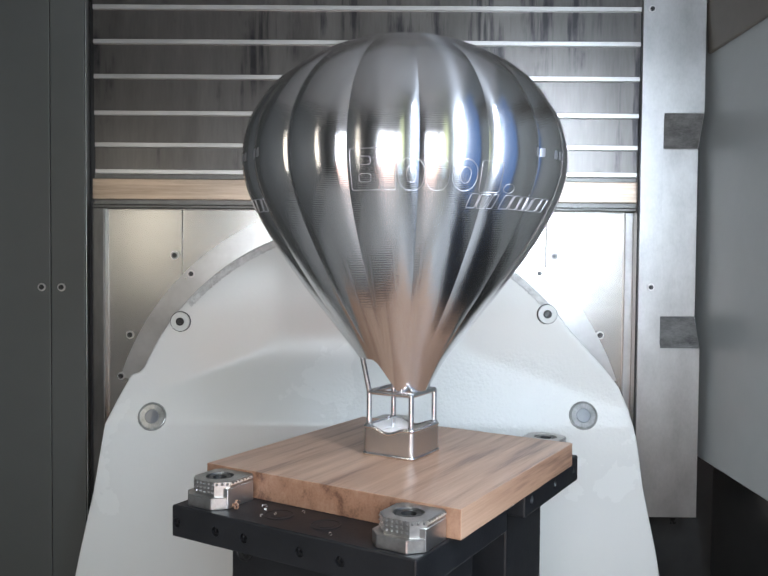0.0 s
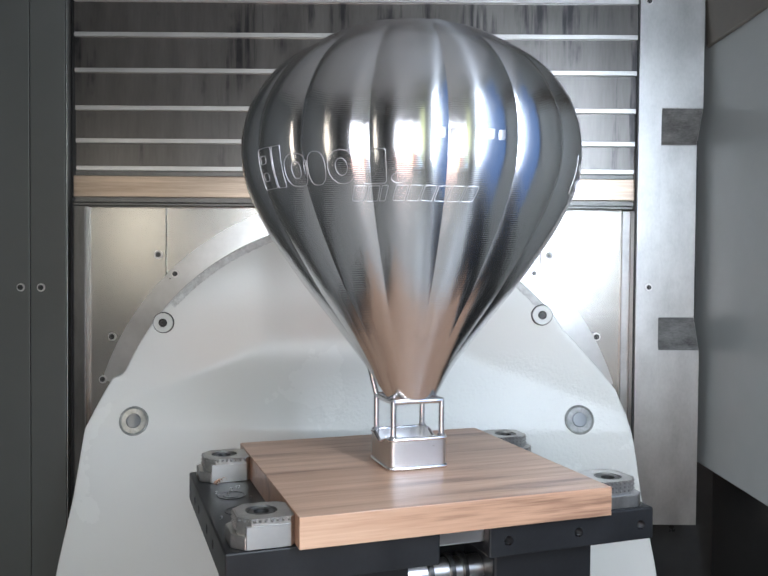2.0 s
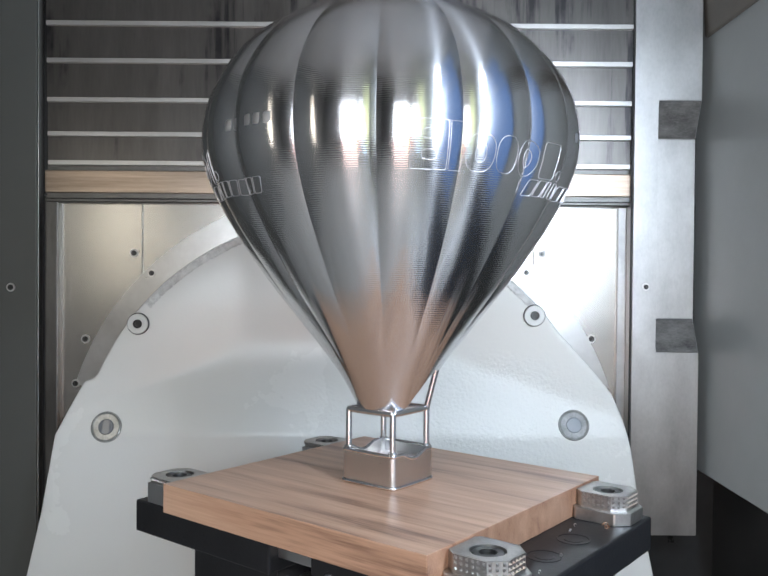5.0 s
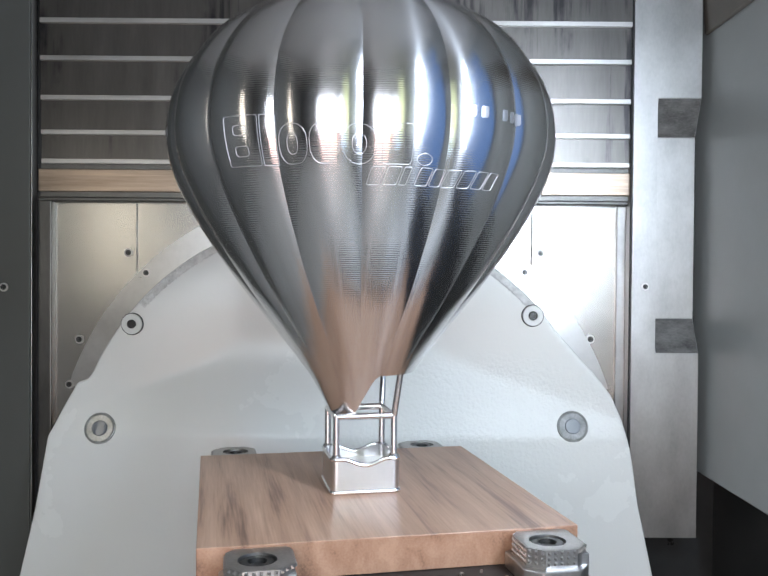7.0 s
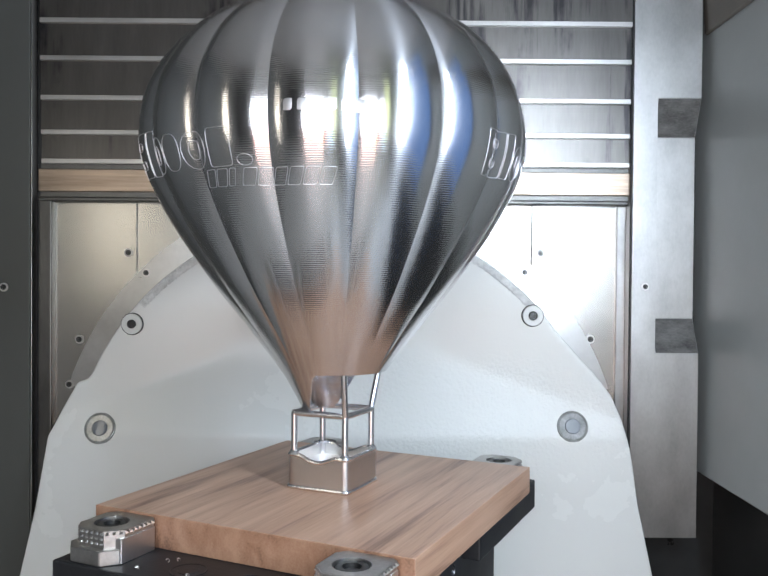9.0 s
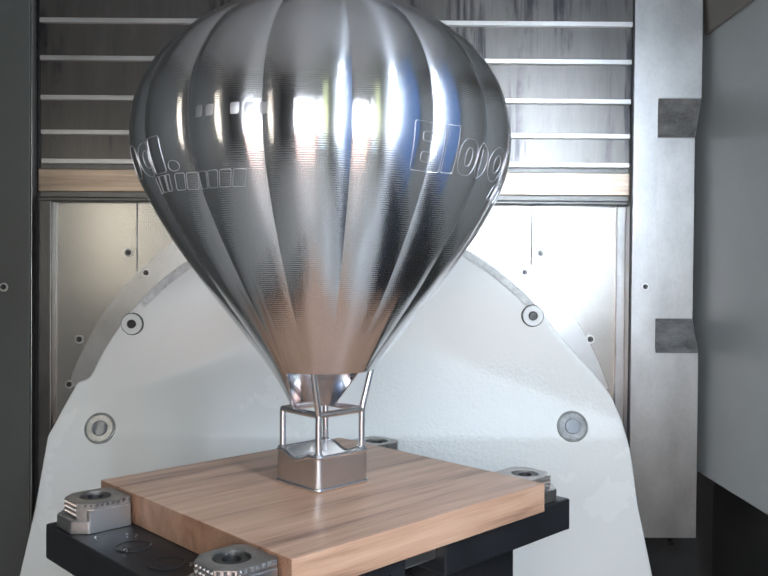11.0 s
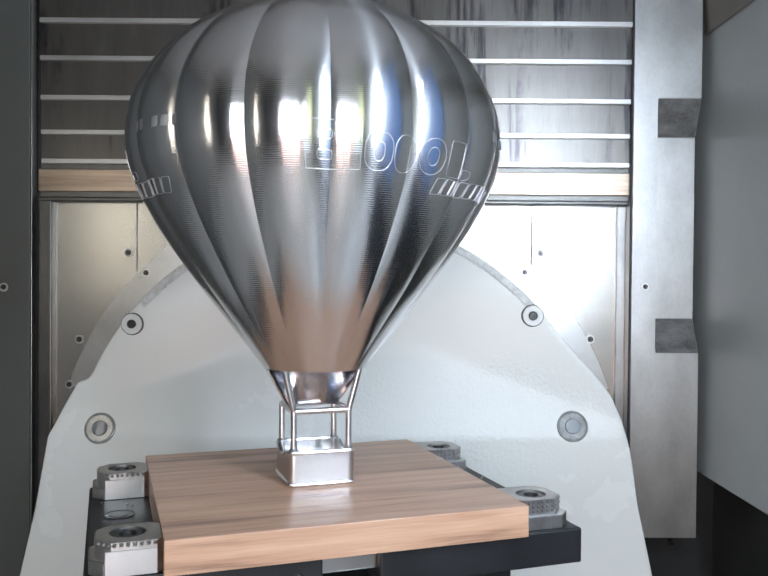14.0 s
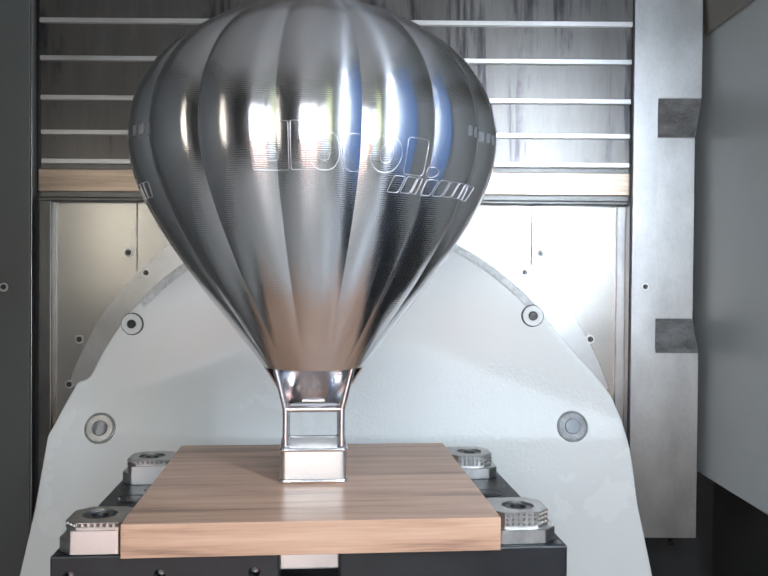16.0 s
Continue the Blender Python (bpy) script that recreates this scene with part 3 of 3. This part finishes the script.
for y in (-0.085, 0.085):
    spindle = part("spindle", rod((-0.104, y, -0.104), (0.004, y, -0.104), 0.015), SATIN, fixture, "bright clamping spindle")
    for x in (-0.078, -0.062, -0.036):
        collar = part("collar", lathe([(0.0152, -0.003), (0.0186, -0.003), (0.0190, -0.002), (0.0190, 0.002), (0.0186, 0.003), (0.0152, 0.003)], 32), SCREW, spindle, "dark ring on the spindle")
        collar.matrix_local = Matrix.Translation((x, y, -0.104)) @ pose(0, 0, 0, 0, 90)
for x in (-0.252, 0.163):
    for y in (-0.032, 0.030):
        k = part("bolt_pocket", lathe([(0.0165, 0.0004), (0.0158, 0.0009), (0.0148, 0.0004), (0.0095, 0.0003), (0.0090, 0.0007), (0.0, 0.0007)], 36), BLACK, fixture, "round bolt pocket")
        k.matrix_local = Matrix.Translation((x, y, plate_z))
part("turntable", lathe([(0, -0.36), (0.27, -0.36), (0.275, -0.365), (0.275, -0.40), (0.25, -0.42), (0.25, -0.6), (0, -0.6)], 64), GRIPPER, fixture, "round steel turntable")
for y in (-0.1582, 0.1582):
    for x in (-0.267, -0.186, -0.100):
        h = part("threaded_hole", lathe([(0.0055, -0.0006)] + [(0.0052 - 0.0007 * (k % 2), -0.0012 - 0.0008 * k) for k in range(16)] + [(0, -0.0145)], 24), HOLE, fixture, "threaded hole")
        h.matrix_local = Matrix.Translation((x, y, plate_z - 0.019)) @ pose(0, 0, 0, 90 if y < 0 else -90)

for y in BOLTS:
    h = part("small_bolt", lathe([(0.0050, 0.0), (0.0050, 0.0006), (0.0042, 0.0012), (0.0024, 0.0012), (0.0022, -0.002), (0, -0.002)], 20), BLACK, fixture, "small black bolt")
    h.matrix_local = Matrix.Translation((0.1935, y, plate_z - 0.019)) @ pose(0, 0, 0, 0, 90)

# wooden board
board = on_table(tagged(new("wooden_board", mesh("wooden_board", box(-0.2190, -0.1690, plate_z + 0.0003, 0.1300, 0.1705, 0.0, 0.0008, 2), WOOD)),
                        "thick oiled brown wooden board clamped on the fixture", "board"))

# four clamps
CW = 0.0265


BROAD = (1.15, 1.16, 0.86)


def clamp():
    t = thing("gripper_clamp", "steel gripper clamp with studded jaw and socket screw", "clamp", "clamps round the board")
    c = 0.011
    out = [(CW, -0.024 + c), (CW, 0.027 - c), (CW - c, 0.027), (-CW + 0.004, 0.027), (-CW, 0.023), (-CW, -0.020), (-CW + 0.004, -0.024), (CW - c, -0.024)]
    part("base", prism(out, "z", 0, 0.0155, 0.0008, 1), GRIPPER, t)
    up = [(0.021, -0.020 + c), (0.021, 0.0267 - c), (0.0215 - c, 0.0267), (-CW + 0.004, 0.0267), (-CW + 0.0002, 0.0225), (-CW + 0.0002, -0.013), (-CW + 0.008, -0.0195), (0.021 - c, -0.0195)]
    bm = prism(up, "z", 0.0155, 0.0340)
    bm.faces.ensure_lookup_table()
    lid = max(bm.faces, key=lambda f: f.calc_center_median().z)
    rim = lid.edges[:]
    bmesh.ops.delete(bm, geom=[lid], context="FACES_ONLY")
    hole = [[bm.verts.new((-0.002 + 0.0138 * math.cos(a), 0.002 + 0.0138 * math.sin(a), z)) for a in [k * math.pi / 16 for k in range(32)]] for z in (0.0340, 0.0270)]
    for k in range(32):
        bm.faces.new((hole[0][k], hole[0][(k + 1) % 32], hole[1][(k + 1) % 32], hole[1][k]))
    bm.faces.new(hole[1])
    loop = [e for e in bm.edges if len(e.link_faces) == 1 and all(abs(v.co.z - 0.034) < 1e-6 for v in e.verts)]
    bmesh.ops.bridge_loops(bm, edges=loop)
    part("jaw", bm, GRIPPER, t)

    part("cheek", box(-CW + 0.0035, 0.0200, 0.0002, CW - c - 0.0004, 0.0276, 0.0262, 0.0006, 1), SATINGRIP, t, "smooth ground cheek")
    spike = bmesh.new()
    bmesh.ops.create_cone(spike, cap_ends=False, segments=4, radius1=0.0036, radius2=0.0005, depth=0.0036, matrix=pose(0, 0, 0, 0, 0, 45))
    spike = mesh("stud", spike, GRIPPER, smooth=False)
    faces = (((0.021, -0.009), (0.021, 0.0157), (1, 0, 0), 5, 3), ((-CW + 0.008, -0.0195), (0.010, -0.0195), (0, -1, 0), 6, 3),
             ((0.010, -0.0195), (0.021, -0.009), (1, -1, 0), 3, 3), ((0.021, 0.0157), (0.0105, 0.0267), (1, 1, 0), 3, 1), ((0.0105, 0.0272), (-CW + 0.003, 0.0272), (0, 1, 0), 7, 1))
    for a, b, n, k, rows in faces:
        turn = Vector(n).to_track_quat("Z", "Y").to_matrix().to_4x4()
        for i in range(k):
            for j in range(rows):
                u = (i + 0.5) / k
                o = new("stud", spike)
                o.parent = t
                o.matrix_local = Matrix.Translation((a[0] + (b[0] - a[0]) * u, a[1] + (b[1] - a[1]) * u, 0.0313 - j * 0.0053)) @ turn
    s = part("socket_screw", lathe([(0.0125, 0.0275), (0.0125, 0.0315), (0.0115, 0.0325), (0.0070, 0.0325), (0.0066, 0.0280), (0, 0.0280)], 32), SCREW, t, "dark sunk socket screw")
    s.matrix_local = Matrix.Translation((-0.002, 0.002, 0))
    # the clamps are broad and low
    for ob in t.children:
        at = ob.matrix_basis.copy()
        at.translation = Vector(a * b for a, b in zip(BROAD, at.translation))
        ob.matrix_basis = at
        if ob.data != spike:
            ob.data.transform(Matrix.Diagonal((*BROAD, 1)))
    return t


first = clamp()
cx = 0.15 * CW
CLAMPS = [pose(0.1565 + cx, -0.1245, plate_z), pose(0.1565 + cx, 0.1245, plate_z), pose(-0.2455 - cx, -0.1245, plate_z, 0, 0, 180), pose(-0.2455 - cx, 0.1245, plate_z, 0, 0, 180)]
on_table(first, CLAMPS[0])
for m in CLAMPS[1:]:
    on_table(copy_thing(first, m), m)

# curled wood and metal chips left on the fixture


def chip(turns, r, pitch, mat, label):
    bm = bmesh.new()
    pts = []
    n = int(turns * 14)
    for i in range(n + 1):
        a = 2 * math.pi * i / 14
        k = r * (1 - 0.4 * i / n)
        pts.append(Vector((k * math.cos(a), pitch * i / 14, 0.0008 + k + k * math.sin(a))))
    strips = [[bm.verts.new(p + Vector((0, d * 0.0009, 0))) for d in (-1, 1)] for p in pts]
    low = [[bm.verts.new(p + Vector((0, d * 0.0009, -0.0003))) for d in (-1, 1)] for p in pts]
    for a, b, c, d in zip(strips, strips[1:], low, low[1:]):
        bm.faces.new((a[0], a[1], b[1], b[0]))
        bm.faces.new((c[1], c[0], d[0], d[1]))
        bm.faces.new((a[0], b[0], d[0], c[0]))
        bm.faces.new((a[1], c[1], d[1], b[1]))
    return tagged(new("chip", mesh("chip", bm, mat, angle=60)), label, "chip", "chips on the fixture")


rng = random.Random(4)
CURL = chip(1.6, 0.0032, 0.003, WOOD, "curled brown shaving on the black fixture")
BITS = chip(0.8, 0.0016, 0.002, SATIN, "small bright metal chip on the black fixture")
spots = [(CURL, 0.168, -0.088), (CURL, 0.171, -0.083), (CURL, 0.163, -0.091), (CURL, -0.262, -0.085)]
spots += [(BITS, rng.uniform(0.14, 0.19), rng.uniform(-0.08, 0.085)) for k in range(7)] + [(BITS, rng.uniform(-0.28, -0.23), rng.uniform(-0.085, 0.085)) for k in range(6)]
used = set()
for ob, x, y in spots:
    m = pose(x, y, plate_z, 0, 0, rng.uniform(0, 360))
    on_table(copy_thing(ob, m) if ob.name in used else ob, m)
    used.add(ob.name)

# ---------------------------------------------------------------- the steel balloon
BC = (-0.0455, 0.0015)
PROFILE = [(0.0315, 0.0790), (0.0440, 0.1030), (0.0570, 0.1245), (0.0920, 0.1705), (0.1272, 0.2155), (0.1639, 0.2687), (0.1865, 0.3094), (0.1985, 0.3413), (0.2017, 0.3694),
           (0.1975, 0.4022), (0.1863, 0.4299), (0.1640, 0.4606), (0.1364, 0.4835), (0.0900, 0.5085), (0.045, 0.5215), (0.012, 0.5255), (0.0, 0.5257)]
GORES, PHASE = 16, -10.6


def radius(z):
    """The envelope's radius at height z, smoothly through PROFILE."""
    pts = PROFILE
    k = max(i for i in range(len(pts) - 1) if pts[i][1] <= z + 1e-9)
    p0, p1, p2, p3 = pts[max(0, k - 1)], pts[k], pts[k + 1], pts[min(len(pts) - 1, k + 2)]
    h = p2[1] - p1[1]
    u = (z - p1[1]) / h
    m1 = (p2[0] - p0[0]) / (p2[1] - p0[1]) * h
    m2 = (p3[0] - p1[0]) / max(1e-6, p3[1] - p1[1]) * h
    return max(0.0, (2 * u ** 3 - 3 * u * u + 1) * p1[0] + (u ** 3 - 2 * u * u + u) * m1 + (-2 * u ** 3 + 3 * u * u) * p2[0] + (u ** 3 - u * u) * m2)


def skin(deg, z, off=0.0, lobed=1.0):
    """A point of the lobed envelope: deg from the front side of the basket, height z."""
    u = ((deg - PHASE) * GORES / 360) % 1.0
    fade = min(1.0, max(0.0, (z - 0.085) / 0.20))
    lobe = (0.034 * (1 - abs(2 * u - 1) ** 2.2) - 0.026) * fade * fade * (3 - 2 * fade)
    r = radius(z) * (1 + lobe * lobed) + off
    a = radians(deg)
    return Vector((BC[0] + r * math.sin(a), BC[1] - r * math.cos(a), z))


def skin_normal(deg, z, side):
    """Outward normal of the envelope; side tells from which gore a crease is seen."""
    d0, d1 = (deg + 0.02, deg + 0.25) if side > 0 else (deg - 0.25, deg - 0.02)
    z0, z1 = max(0.0792, z - 0.001), min(0.5254, z + 0.001)
    east = skin(d1, z) - skin(d0, z)
    up = skin((d0 + d1) / 2, z1) - skin((d0 + d1) / 2, z0)
    return east.cross(up).normalized()


def follow_skin(me):
    """Shades a mesh that lies on the envelope by the envelope's own curvature, creases kept."""
    out = [Vector((0, 0, 1))] * len(me.loops)
    for f in me.polygons:
        mid = math.degrees(math.atan2(f.center.x - BC[0], BC[1] - f.center.y))
        for k in f.loop_indices:
            p = me.vertices[me.loops[k].vertex_index].co
            if math.hypot(p.x - BC[0], p.y - BC[1]) > 0.01:
                deg = math.degrees(math.atan2(p.x - BC[0], BC[1] - p.y))
                out[k] = skin_normal(deg, p.z, (mid - deg + 180) % 360 - 180)
    me.normals_split_custom_set(out)


balloon = on_table(thing("steel_balloon", "machined steel hot-air balloon model with engraved lettering", "balloon model"))
bm = bmesh.new()
N = GORES * 14
rows = []
for z in [0.1245 + (0.5215 - 0.1245) * i / 84 for i in range(85)] + [0.5235, 0.5247, 0.5253]:
    rows.append([bm.verts.new(skin(PHASE + 360 * i / N, z)) for i in range(N)])
for lo, hi in zip(rows, rows[1:]):
    for i in range(N):
        bm.faces.new((lo[i], lo[(i + 1) % N], hi[(i + 1) % N], hi[i]))
top = bm.verts.new((BC[0], BC[1], 0.5257))
for i in range(N):
    bm.faces.new((rows[-1][i], rows[-1][(i + 1) % N], top))
envelope = part("envelope", bm, STEEL, balloon, "lobed envelope with fine turning marks", angle=180)
follow_skin(envelope.data)
part("mouth_plate", lathe([(0.0, 0.1250), (0.0560, 0.1250), (0.0566, 0.1256), (0.0566, 0.1275)], 64, Matrix.Translation((BC[0], BC[1], 0))), BRIGHT, balloon, "flat underside of the envelope")

# skirt: the envelope runs on downwards over its rear half only
bm = bmesh.new()
edge = bmesh.new()
K = 60
outer, inside, rim = [], [], []

for j in range(11):
    z = 0.0790 + (0.1245 - 0.0790) * j / 10
    half = math.degrees(math.acos((0.0135 - 0.0195 * j / 10) / radius(z))) + 4 * max(0.0, (j - 8.5) / 1.5) ** 2
    angles = [180 - half + 2 * half * i / K for i in range(K + 1)]
    outer.append([bm.verts.new(skin(d, z)) for d in angles])
    inside.append([edge.verts.new(skin(d, z, -0.0022, 0.0)) for d in angles])
    rim.append([edge.verts.new(skin(d, z)) for d in angles])
for j in range(10):
    for i in range(K):
        bm.faces.new((outer[j][i], outer[j][i + 1], outer[j + 1][i + 1], outer[j + 1][i]))
    edge.faces.new((rim[j][0], rim[j + 1][0], inside[j + 1][0], inside[j][0]))
    edge.faces.new((rim[j][K], inside[j][K], inside[j + 1][K], rim[j + 1][K]))
for i in range(K):
    edge.faces.new((rim[0][i + 1], rim[0][i], inside[0][i], inside[0][i + 1]))
lining = bmesh.new()
grid = [[lining.verts.new(v.co) for v in row] for row in inside]
for lo, hi in zip(grid, grid[1:]):
    for i in range(K):
        lining.faces.new((lo[i + 1], lo[i], hi[i], hi[i + 1]))
skirt = part("skirt", bm, STEEL, balloon, "open skirt over the rear half", angle=180)
follow_skin(skirt.data)
edge.verts.ensure_lookup_table()
bmesh.ops.delete(edge, geom=[v for v in edge.verts if not v.link_faces], context="VERTS")
part("skirt_edge", edge, STEEL, skirt, "cut edge")
part("lining", lining, POLISHED, skirt, "polished inner face")

# engraved outlines, three times round
LETTERING = bpy.data.materials.new("engraved_line")
LETTERING.use_nodes = True
_b = LETTERING.node_tree.nodes["Principled BSDF"]
_b.inputs["Base Color"].default_value, _b.inputs["Metallic"].default_value, _b.inputs["Roughness"].default_value = (0.58, 0.58, 0.60, 1), 1.0, 0.5


def ridge(bm, loop, r=0.00029):
    """A thin raised line on the envelope along a closed loop of (degrees, height)."""
    pts = []
    for (a, za), (b, zb) in zip(loop, loop[1:] + loop[:1]):
        n = max(1, int(abs(b - a) / 1.2 + abs(zb - za) / 0.006))
        pts += [(a + (b - a) * i / n, za + (zb - za) * i / n) for i in range(n)]
    rings = []
    m = len(pts)
    for i, (d, z) in enumerate(pts):
        p = skin(d, z, 0.0002)
        fwd = (skin(*pts[(i + 1) % m]) - skin(*pts[i - 1])).normalized()
        out = (skin(d, z, 0.01) - skin(d, z)).normalized()
        side = fwd.cross(out).normalized()
        rings.append([bm.verts.new(p + side * r * x + out * r * y) for x, y in ((-1, -0.6), (-0.6, 0.7), (0.6, 0.7), (1, -0.6))])
    for i in range(m):
        a, b = rings[i], rings[(i + 1) % m]
        for k in range(3):
            bm.faces.new((a[k], a[k + 1], b[k + 1], b[k]))


def block(bm, d0, d1, z0, z1, lean=0.0, cut=0.18):
    """A plain outlined block with rounded corners; lean shifts its top."""
    w, h = (d1 - d0) * cut, (z1 - z0) * cut
    loop = []
    for k, (d, z) in enumerate(((d1 - w, z1 - h), (d0 + w, z1 - h), (d0 + w, z0 + h), (d1 - w, z0 + h))):
        loop += [(d + w * math.cos(math.pi / 2 * (k + j / 4)), z + h * math.sin(math.pi / 2 * (k + j / 4))) for j in range(5)]
    ridge(bm, [(d + lean * (z - z0) / (z1 - z0), z) for d, z in loop])


def bar(bm, d0, d1, z0, z1):
    """A plain solid bar just proud of the envelope."""
    n, m = 4, 4
    grid = [[bm.verts.new(skin(d0 + (d1 - d0) * i / n, z0 + (z1 - z0) * j / m, 0.0004 if 0 < i < n and 0 < j < m else -0.0002)) for i in range(n + 1)] for j in range(m + 1)]
    for lo, hi in zip(grid, grid[1:]):
        for i in range(n):
            bm.faces.new((lo[i], lo[i + 1], hi[i + 1], hi[i]))


def engrave(name, turn, boxes, label):
    """Each outlined block is a part; a block may have an inner outline."""
    for d0, d1, z0, z1, lean, cut, hole in boxes:
        bm = bmesh.new()
        if hole == "solid":
            bar(bm, d0 + turn, d1 + turn, z0, z1)
        else:
            block(bm, d0 + turn, d1 + turn, z0, z1, lean, cut)
        if hole == 2:
            for k in (0, 1):
                block(bm, d0 + turn + 2.9, d1 + turn - 3.0, z0 + 0.0080 + 0.0175 * k, z0 + 0.0165 + 0.0175 * k, lean, 0.3)
        elif hole is True:
            block(bm, d0 + turn + 2.5, d1 + turn - 2.5, z0 + 0.008, z1 - 0.008, lean, cut)
        part(name, bm, LETTERING, balloon, label)


LARGE = [(d0, d1, 0.3195, z1, 0, cut, hole) for d0, d1, z1, hole, cut in
         ((-17.0, -7.2, 0.3615, 2, 0.06), (-6.6, -2.8, 0.3615, 0, 0.06), (-1.9, 6.0, 0.3520, True, 0.4), (6.6, 13.6, 0.3520, False, 0.4), (14.4, 23.0, 0.3520, True, 0.48),
          (24.4, 31.8, 0.3520, False, 0.12), (33.2, 37.4, 0.3290, False, 0.5))]
SMALL = [(20.5 + k * 4.25, 20.5 + k * 4.25 + (1.9 if k == 2 else 3.6), 0.3030, 0.3175, 1.4, 0.14, False) for k in range(9)]
BARS = [(46.0 + k * 3.5, 48.7 + k * 3.5, 0.3620, 0.3735, 0, 0.2, "solid") for k in (0, 1, 3, 4, 5)]
for turn in (0, 120, 240):
    engrave("large_outline", turn, LARGE, "bright engraved outline")
    engrave("small_outline", turn, SMALL, "small slanted engraved outline")
    engrave("mark_bar", turn, BARS, "short engraved bar")

# basket: body, rim, frame and rods
BX, BY, HB = BC[0], BC[1], 0.0362


def rim_height(x, y):
    """The rim dips in the middle of the two side walls."""
    if abs(x - BX) > 0.030:
        return HB - 0.0065 * max(0.0, math.cos(max(-1, min(1, (y - BY) / 0.022)) * math.pi / 2)) ** 1.5
    return HB


basket = part("basket", bmesh.new(), SATIN, balloon)
bm = bmesh.new()
levels = []
path = []
for x, y in rounded(0.072, 0.072, 0.006, 5):
    path.append((x, y))
dense = []
for (x0, y0), (x1, y1) in zip(path, path[1:] + path[:1]):
    n = max(1, int(math.hypot(x1 - x0, y1 - y0) / 0.003))
    dense += [(x0 + (x1 - x0) * i / n, y0 + (y1 - y0) * i / n) for i in range(n)]
for s, z in ((1, 0.0), (1, "top"), (0.93, "top"), (0.93, 0.024)):
    levels.append([bm.verts.new((BX + x * s, BY + y * s, rim_height(BX + x, BY + y) if z == "top" else z)) for x, y in dense])
n = len(dense)
for lo, hi in zip(levels, levels[1:]):
    for i in range(n):
        bm.faces.new((lo[i], lo[(i + 1) % n], hi[(i + 1) % n], hi[i]))
bm.faces.new(levels[-1])
old = basket.data
basket.data = mesh("basket", bm, SATIN)
bpy.data.meshes.remove(old)


def bead(scale, z, r, follow=False):
    bm = bmesh.new()
    rings = []
    for i, (x, y) in enumerate(dense):
        out = Vector((x, y, 0)).normalized()
        zz = rim_height(BX + x, BY + y) if follow else z
        rings.append([bm.verts.new((BX + x * scale + out.x * r * math.cos(a), BY + y * scale + out.y * r * math.cos(a), zz + r * math.sin(a)))
                      for a in [k * math.pi / 4 for k in range(8)]])
    for i in range(len(rings)):
        a, b = rings[i], rings[(i + 1) % len(rings)]
        for k in range(8):
            bm.faces.new((a[k], a[(k + 1) % 8], b[(k + 1) % 8], b[k]))
    return bm


part("rim", bead(0.985, HB, 0.0022, True), BRIGHT, balloon, "bright rounded rim")
part("foot_bead", bead(1.0, 0.0024, 0.0024), BRIGHT, balloon, "bright bead at the foot")
Q, RING = 0.0305, 0.0800
for sx in (-1, 1):
    for sy in (-1, 1):
        part("post_foot", lathe([(0.0034, 0.0), (0.0052, 0.0), (0.0054, 0.0012), (0.0045, 0.0026), (0.0034, 0.0034)], 20, Matrix.Translation((BX + sx * Q, BY + sy * Q, HB + 0.0012))), BRIGHT, balloon, "round collar at a post's foot")
        part("post", rod((BX + sx * Q, BY + sy * Q, 0.012), (BX + sx * Q, BY + sy * Q, RING), 0.0034), BRIGHT, balloon)
for (ax, ay), (bx, by) in (((-1, -1), (1, -1)), ((1, -1), (1, 1)), ((1, 1), (-1, 1)), ((-1, 1), (-1, -1))):
    part("ring_bar", rod((BX + ax * Q, BY + ay * Q, RING), (BX + bx * Q, BY + by * Q, RING), 0.0034), BRIGHT, balloon)
for sx in (-1, 1):
    part("slanted_rod", rod((BX + sx * Q, BY - Q, RING), (BX + sx * 0.0415, BY - 0.0345, 0.1265), 0.0034), BRIGHT, balloon)


def motions():
    for ob, m in MOVING:
        walk(ob, [(t, table_pose(t) @ m) for t in TIMES])


motions()
